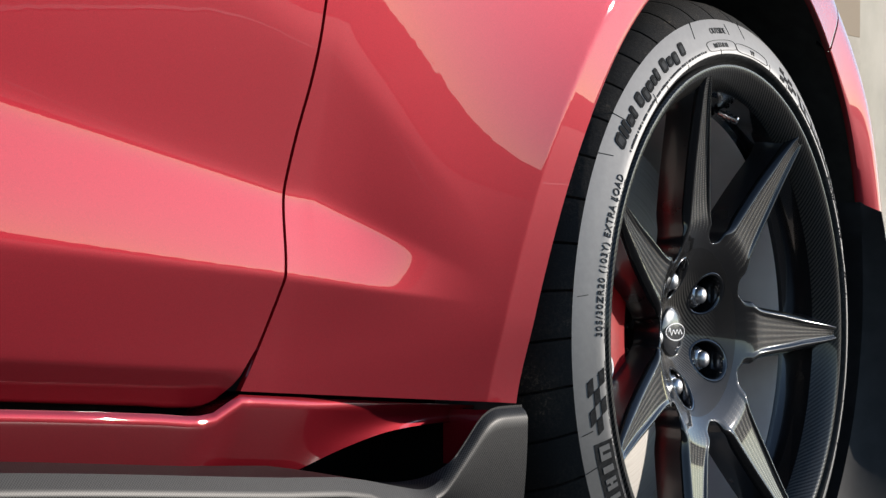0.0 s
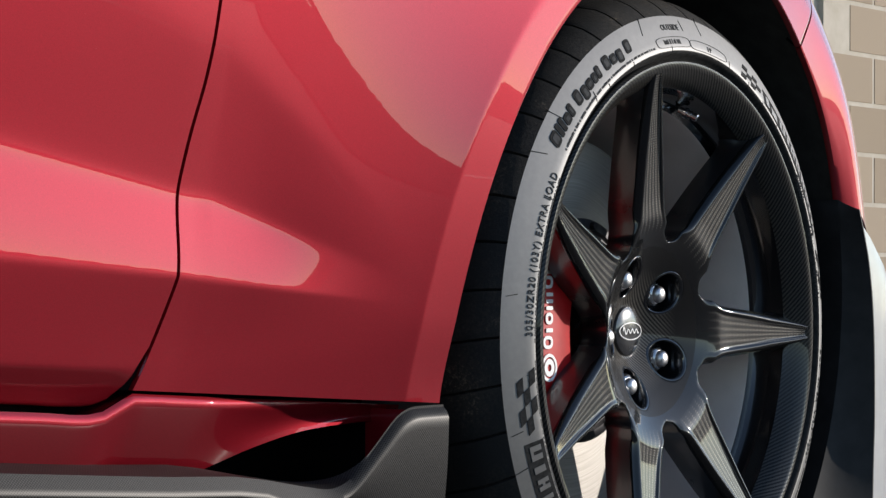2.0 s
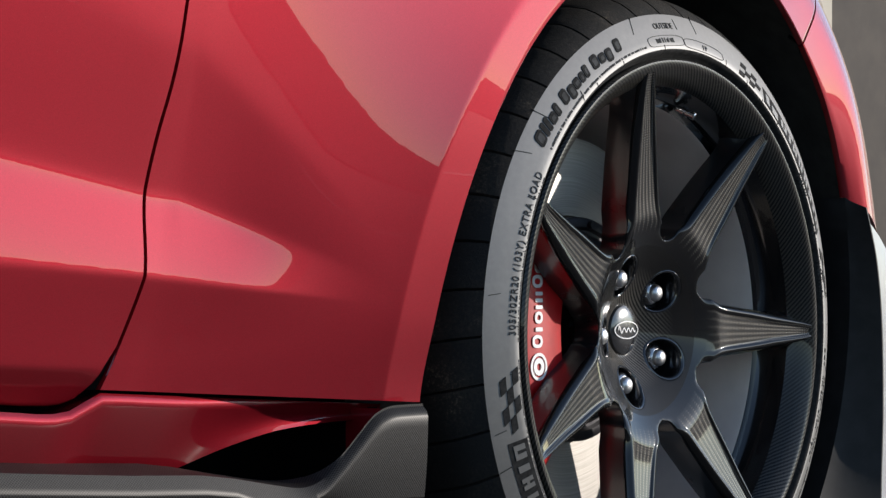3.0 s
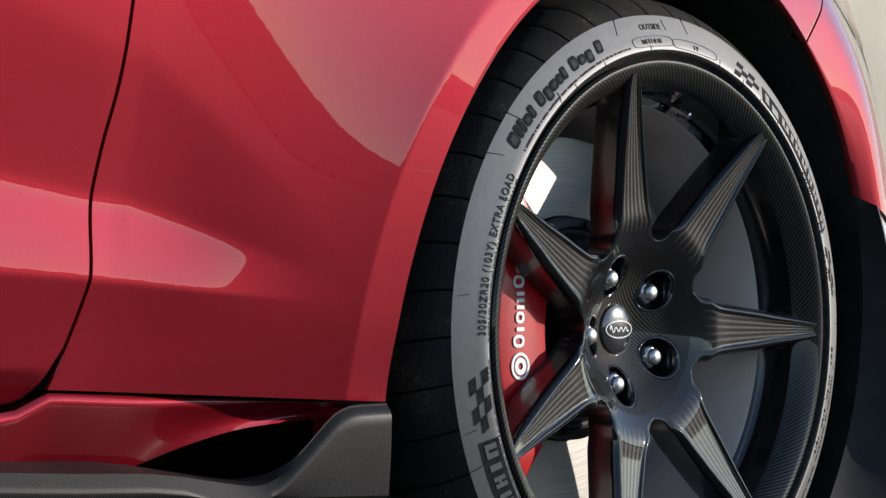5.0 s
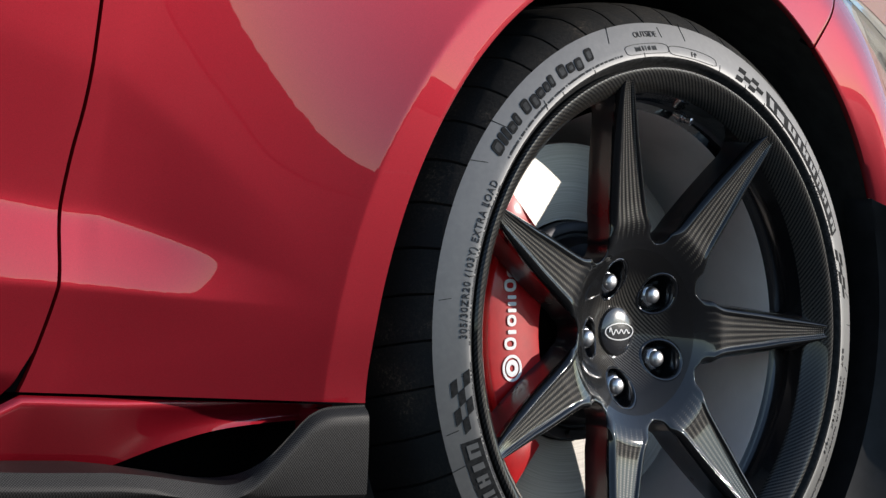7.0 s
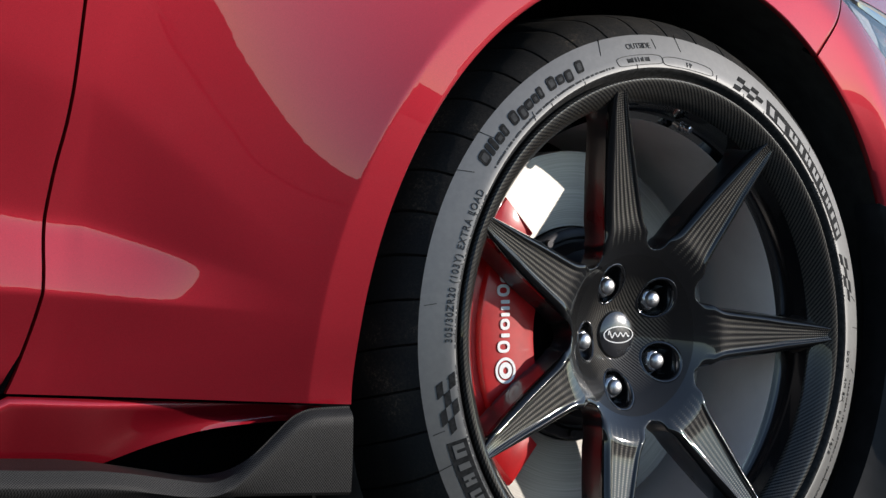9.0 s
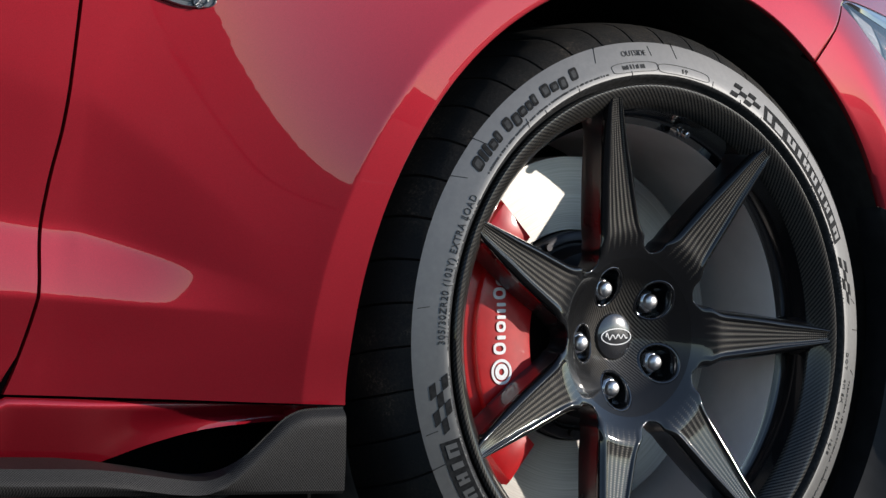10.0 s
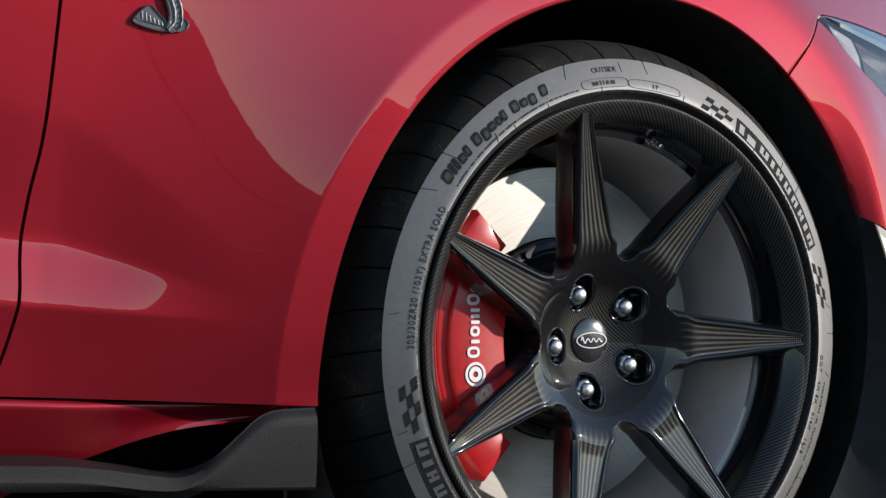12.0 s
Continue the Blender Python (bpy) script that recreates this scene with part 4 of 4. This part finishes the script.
for nd in NUT_DEG:
    p = polar(0.05715, nd, 0)
    for name, me, mt, lb in (("lug_nut", hex_me, NUT_METAL, "dark chrome hexagonal lug nut"), ("nut_tip", tip_me, STEEL, "bright domed nut tip"), ("nut_washer", wash_me, CHROME, "polished washer")):
        o = part(name, me, mt, rim, lb)
        o.location = p

# valve stem
vb = revolve("valve_stem", [(0.0, 0.0165), (0.0030, 0.0165), (0.0042, 0.0150), (0.0042, 0.0095), (0.0030, 0.0088), (0.0030, 0.0070), (0.0046, 0.0064), (0.0046, 0.0030), (0.0032, 0.0024), (0.0032, 0.0006), (0.0058, 0.0), (0.0058, -0.004), (0.0040, -0.005), (0.0040, -0.012)], 28)
vs = part("valve_stem", vb, CHROME, rim, "small metal valve stem")
vs.location, vs.rotation_euler, vs.scale = polar(0.236, 72.5, 0.014), (radians(24), 0, radians(14)), (1.0, 0.78, 1.0)

# brake disc and hat
disc = at_hub(part("brake_disc", revolve("brake_disc", [(0.200, -0.119), (0.200, -0.0855), (0.199, -0.0845), (0.118, -0.0845), (0.117, -0.086), (0.117, -0.107)], 160), DISC, car, "brushed grey iron brake disc"))
part("disc_hat", revolve("disc_hat", [(0.116, -0.085), (0.116, -0.070), (0.113, -0.068), (0.106, -0.068), (0.103, -0.071), (0.100, -0.071), (0.092, -0.055), (0.05, -0.050), (0.0, -0.050)], 120), DARK_METAL, disc, "black disc hat")
for i in range(10):
    o = part("hat_bolt", revolve("hat_bolt", [(0.0, -0.064), (0.004, -0.064), (0.0046, -0.066), (0.0046, -0.07)], 12), DARK_METAL, disc) if i == 0 else part("hat_bolt", bpy.data.meshes["hat_bolt"], DARK_METAL, disc)
    o.location = polar(0.1095, 36 * i + 9, 0)

# caliper: stepped, chamfered block over the disc
def sector(r0, r1, a0, a1, w0, w1, ch, n=24):
    outline = [(r1, a0 + (a1 - a0) * i / n) for i in range(n + 1)] + [(r0, a1 - (a1 - a0) * i / n) for i in range(n + 1)]
    bm = bmesh.new()
    rc, ac = (r0 + r1) / 2, (a0 + a1) / 2
    rings = []
    for w, inset in ((w0, 0.0), (w1 - ch, 0.0), (w1 - ch * 0.3, ch * 0.3), (w1, ch)):
        ring = []
        for r, a in outline:
            rr = r + (inset if r < rc else -inset)
            aa = a + max(-1, min(1, (ac - a) / ((a1 - a0) / 2))) * math.degrees(inset / 0.17)
            ring.append(bm.verts.new(polar(rr, aa, w)))
        rings.append(ring)
    m = len(outline)
    for lo, hi in zip(rings, rings[1:]):
        for i in range(m):
            bm.faces.new((lo[i], lo[(i + 1) % m], hi[(i + 1) % m], hi[i]))
    top = rings[-1]
    for i in range(n):
        bm.faces.new((top[i], top[i + 1], top[m - 2 - i], top[m - 1 - i]))
    return bm


caliper = at_hub(part("brake_caliper", sector(0.128, 0.2010, 150, 208, -0.09, -0.001, 0.0035), CALIPER, car, "glossy red multi-piston brake caliper"))
part("caliper_ledge", sector(0.160, 0.214, 150, 208, -0.09, -0.0085, 0.003), CALIPER, caliper)
part("caliper_end", sector(0.150, 0.206, 133.5, 229, -0.09, -0.024, 0.010), CALIPER, caliper)
part("caliper_bridge", sector(0.186, 0.224, 153, 206, -0.06, -0.010, 0.006), CALIPER, caliper)


def on_caliper(a, c, h):
    return (-0.1685 + a, 0.0004 - h, c)


# upright row of plain rings and bars, and a ringed disc below it
def caliper_ring(c, wd, ht):
    return ring_bm(wd / 2, ht / 2, 0.0032, 36, lambda p, q, h: on_caliper(p - (wd - 0.0115) / 2, q + c, h), 0.0008, 0.8)


def caliper_bar(a, c, wd, ht):
    return slab(bar_outline(a, c, wd, ht, min(wd, ht) * 0.3), 0.0008, lambda p, q, h: on_caliper(p, q, h + 0.0008))


marks = [caliper_ring(0.0640, 0.0125, 0.0120), caliper_ring(0.0500, 0.0165, 0.0125), caliper_ring(0.0150, 0.0125, 0.0115), caliper_ring(-0.0080, 0.0165, 0.0125)]
marks += [caliper_bar(0.0, 0.0250 + 0.0066 * k, 0.0115, 0.0036) for k in range(3)] + [caliper_bar(0.0, 0.0036, 0.0115, 0.0040)]
marks.append(caliper_bar(0.0150, -0.0500, 0.0075, 0.0130))
for s_bm in marks:
    part("emblem_block", s_bm, WHITE, caliper)
off = lambda p, q, h: on_caliper(p, q - 0.0325, h)
part("emblem", join(ring_bm(0.0135, 0.0135, 0.0030, 48, off, 0.0008), ring_bm(0.0085, 0.0085, 0.0050, 40, off, 0.0008)), WHITE, caliper, "white ringed disc emblem")

# ---------------------------------------------------------------- tyre markings


def on_wall(r, deg, h):
    return polar(r, deg, wall_w(r) + h)


def arc_bar(r0, r1, a0, a1, h=0.0006, lean=0.0):
    """A raised bar on the sidewall between two radii and two angles (clockwise reading)."""
    n = max(2, int(abs(a1 - a0) / 0.8) + 1)
    bm = bmesh.new()
    m = 4
    g = [[bm.verts.new(on_wall(r0 + (r1 - r0) * k / m, a0 + (a1 - a0) * i / n + lean * k / m, h)) for k in range(m + 1)] for i in range(n + 1)]
    for i in range(n):
        for k in range(m):
            bm.faces.new((g[i][k], g[i][k + 1], g[i + 1][k + 1], g[i + 1][k]))
    edge = [e for e in bm.edges if len(e.link_faces) == 1]
    ex = bmesh.ops.extrude_edge_only(bm, edges=edge)
    for vtx in [q for q in ex["geom"] if isinstance(q, bmesh.types.BMVert)]:
        vtx.co.y += h + 0.0005
    return bm


def wall_text(body, r, deg_mid, size, mat, label, spacing=1.0):
    """Raised lettering that reads clockwise, its feet towards the hub."""
    cu = bpy.data.curves.new("lettering", "FONT")
    cu.body, cu.size, cu.align_x, cu.extrude = body, size, "CENTER", 0.0004
    cu.space_character, cu.resolution_u = spacing, 3
    tmp = bpy.data.objects.new("tmp_text", cu)
    me = bpy.data.meshes.new_from_object(tmp)
    bpy.data.objects.remove(tmp)
    for vtx in me.vertices:
        x, y, z = vtx.co
        rr = r + y
        vtx.co = Vector(on_wall(rr, deg_mid - math.degrees(x / r), 0.0002 + z))
    me.materials.clear()
    return part("lettering", me, mat, tyre, label)


wall_text("305/30ZR20 (103Y) EXTRA LOAD", 0.2865, 164.2, 0.0098, PRINT, "raised size marking on the sidewall", 1.12)
wall_text("OUTSIDE", 0.3035, 95.1, 0.0085, PRINT, "raised word on the sidewall", 1.0)
wall_text("TUBELESS", 0.2795, 33, 0.0058, PRINT, "small raised word on the sidewall", 1.2)
wall_text("RADIAL", 0.2795, 21, 0.0058, PRINT, "small raised word on the sidewall", 1.2)
wall_text("MADE IN U.S.A.", 0.2795, 10.5, 0.0058, PRINT, "small raised words on the sidewall", 1.1)
wall_text("DOT   4M EX   016X   1618", 0.2870, -16.5, 0.0085, PRINT, "raised approval marking on the sidewall", 1.2)
wall_text("TREADWEAR 180  TRACTION AA  TEMPERATURE A", 0.3010, -25.0, 0.0058, PRINT, "raised grading words on the sidewall", 1.15)
# product name: plain rounded blocks in its rhythm
words = [(1.15, 1.0, .7), (.5, 1.0, .5), (.5, 1.0, .5), (.95, .72, .5), (.65, .9, .5), (-0.7,), (1.0, 1.0, .6), (.95, .72, -.2), (.95, .72, .5), (.7, .72, .5), (.65, .9, .5), (-0.7,), (1.05, 1.0, .6), (.95, .72, .5), (.95, .72, -.2), (-0.6,), (.95, 1.0, .6)]
total = sum(abs(wd[0]) + (0.20 if wd[0] > 0 else 0) for wd in words)
a, step = 143.6, (143.6 - 110.6) / total


def wall_block(a_mid, r_mid, wd, ht, h, mat, lean=0.25):
    """A plain rounded block on the sidewall, leaning a little."""
    sp = lambda p, q, k: on_wall(r_mid + q, a_mid - math.degrees((p + lean * q) / r_mid), k + h)
    return part("lettering_block", slab(bar_outline(0, 0, wd, ht, min(wd, ht) * 0.26), h + 0.0004, sp), mat, tyre)


for wd in words:
    if wd[0] > 0:
        low = 0.2950 - (0.003 if wd[2] < 0 else 0)
        high = 0.2950 + 0.0122 * wd[1]
        wide, mid = radians(step * wd[0]) * 0.30 + 0.0006, a - step * wd[0] / 2
        wall_block(mid, (low + high) / 2, wide, high - low, 0.0007, INK)
        if wd[0] > 0.6:
            wall_block(mid, (low + high) / 2, wide - 0.0046, high - low - 0.0052, 0.0009, PRINT)
        a -= step * (wd[0] + 0.20)
    else:
        a += step * wd[0]


def brand_panel(a0, a1):
    part("lettering_panel", arc_bar(0.2850, 0.3045, a0, a1, 0.0003), INK, tyre, "black panel on the sidewall")
    bms, n = [], 8
    span = a1 - a0
    start, stop = a0 + span * 0.24, a1 - span * 0.02
    widths = [1.3, .5, 1, 1.05, 1, .9, .5, 1.1]
    unit = (stop - start) / (sum(widths) + 0.5 * 7)
    q = start
    for k, wd in enumerate(widths):
        if wd < 0.8:
            bms.append(arc_bar(0.2893, 0.3002, q, q + unit * wd, 0.0008, 0.0))
        else:
            for e in (0.0, 0.62):
                bms.append(arc_bar(0.2893, 0.3002, q + unit * wd * e, q + unit * wd * (e + 0.38), 0.0008, 0.0))
            foot = (0.2893, 0.2975, 0.2935)[k % 3]
            bms.append(arc_bar(foot, foot + 0.0026, q + unit * wd * 0.3, q + unit * wd * 0.7, 0.0007, 0.0))
        q += unit * (wd + 0.5)
    for s_bm in bms:
        part("lettering_block", s_bm, SIDEWALL, tyre)
    blob = [arc_bar(0.288, 0.300, a0 + span * 0.03, a0 + span * 0.075, 0.0008), arc_bar(0.2865, 0.2965, a0 + span * 0.11, a0 + span * 0.19, 0.0008)]
    for s_bm in blob:
        part("emblem_block", s_bm, SIDEWALL, tyre)


brand_panel(57.0, 20.5)
brand_panel(-124.5, -161.0)


def checker(a0, a1):
    bms = []
    step = (a1 - a0) / 4.0
    for i in range(4):
        for k in range(3):
            if (i + k) % 2 == 0:
                r0 = 0.2855 + 0.0062 * k
                lean = step * 0.30
                bms.append(arc_bar(r0, r0 + 0.0062, a0 + step * i + lean * k, a0 + step * (i + 1) + lean * k, 0.0005, lean))
    for s_bm in bms:
        part("checker_square", s_bm, INK, tyre)


checker(68.5, 59.5)
checker(17.5, 7.5)
checker(185.5, 196.0)
# rows of fine print
random.seed(4)


def fine_print(r, a0, a1, ht):
    bms, q = [], a0
    d = -1 if a1 < a0 else 1
    while (q - a1) * d < 0:
        L = random.uniform(0.25, 0.45)
        bms.append(arc_bar(r, r + ht * random.uniform(0.75, 1.0), q, q + d * L, 0.0004))
        q += d * (L + random.choice((0.12, 0.12, 0.14, 0.45)))
    tagged(part("fine_print", join(*bms), PRINT, tyre, "rows of fine print as tiny bars"), kind="stuff")


fine_print(0.2872, 143.0, 104.0, 0.0022)
fine_print(0.2818, 181, 149, 0.0022)
fine_print(0.2818, 215, 184, 0.0022)
# oval panels
def oval(a_mid, r_mid, da, dr):
    sp = lambda p, q, h: on_wall(r_mid + q, a_mid - math.degrees(p / r_mid), h)
    part("oval_mark", ring_bm(radians(da) * r_mid, dr, 0.0006, 72, sp, 0.0004, 0.45), PRINT, tyre, "raised oval outline")


oval(96.0, 0.2915, 6.4, 0.0055)
oval(82.2, 0.2900, 7.4, 0.0055)
wall_text("FP", 0.2870, 82.0, 0.0075, PRINT, "small raised letters", 1.3)
fine_print(0.2895, 99.5, 93.5, 0.005)
# mould vent lines across the sidewall
bms = []
for i in range(44):
    q = 360 * i / 44 + random.uniform(-2, 2)
    r0 = random.choice((0.276, 0.2765, 0.303))
    bms.append(arc_bar(r0, r0 + random.uniform(0.009, 0.018), q, q + 0.12, 0.0004, random.uniform(-1.5, 1.5)))
for s_bm in bms:
    part("mould_line", s_bm, INK, tyre)

# ---------------------------------------------------------------- block facing of the far wall
pier = part("wall_2", box_bm(22.75, 27.55, 11.93, 11.998, 0, 4.2), MORTAR, None)
tagged(pier, "large tan stone blocks with pale joints facing the wall", "wall", kind="structure")
bm = box_bm(0.025, 1.175, -0.005, 0.012, 0.025, 0.545, 0.004)
block_me = bpy.data.meshes.new("block")
bm.to_mesh(block_me)
bm.free()
block_me.materials.append(BRICK)
for row in range(7):
    for col in range(4 - row % 2):
        o = new("block", block_me)
        o.parent = pier
        o.location = (22.75 + 1.2 * col + (0.6 if row % 2 else 0), 11.928, 0.57 * row + 0.1)
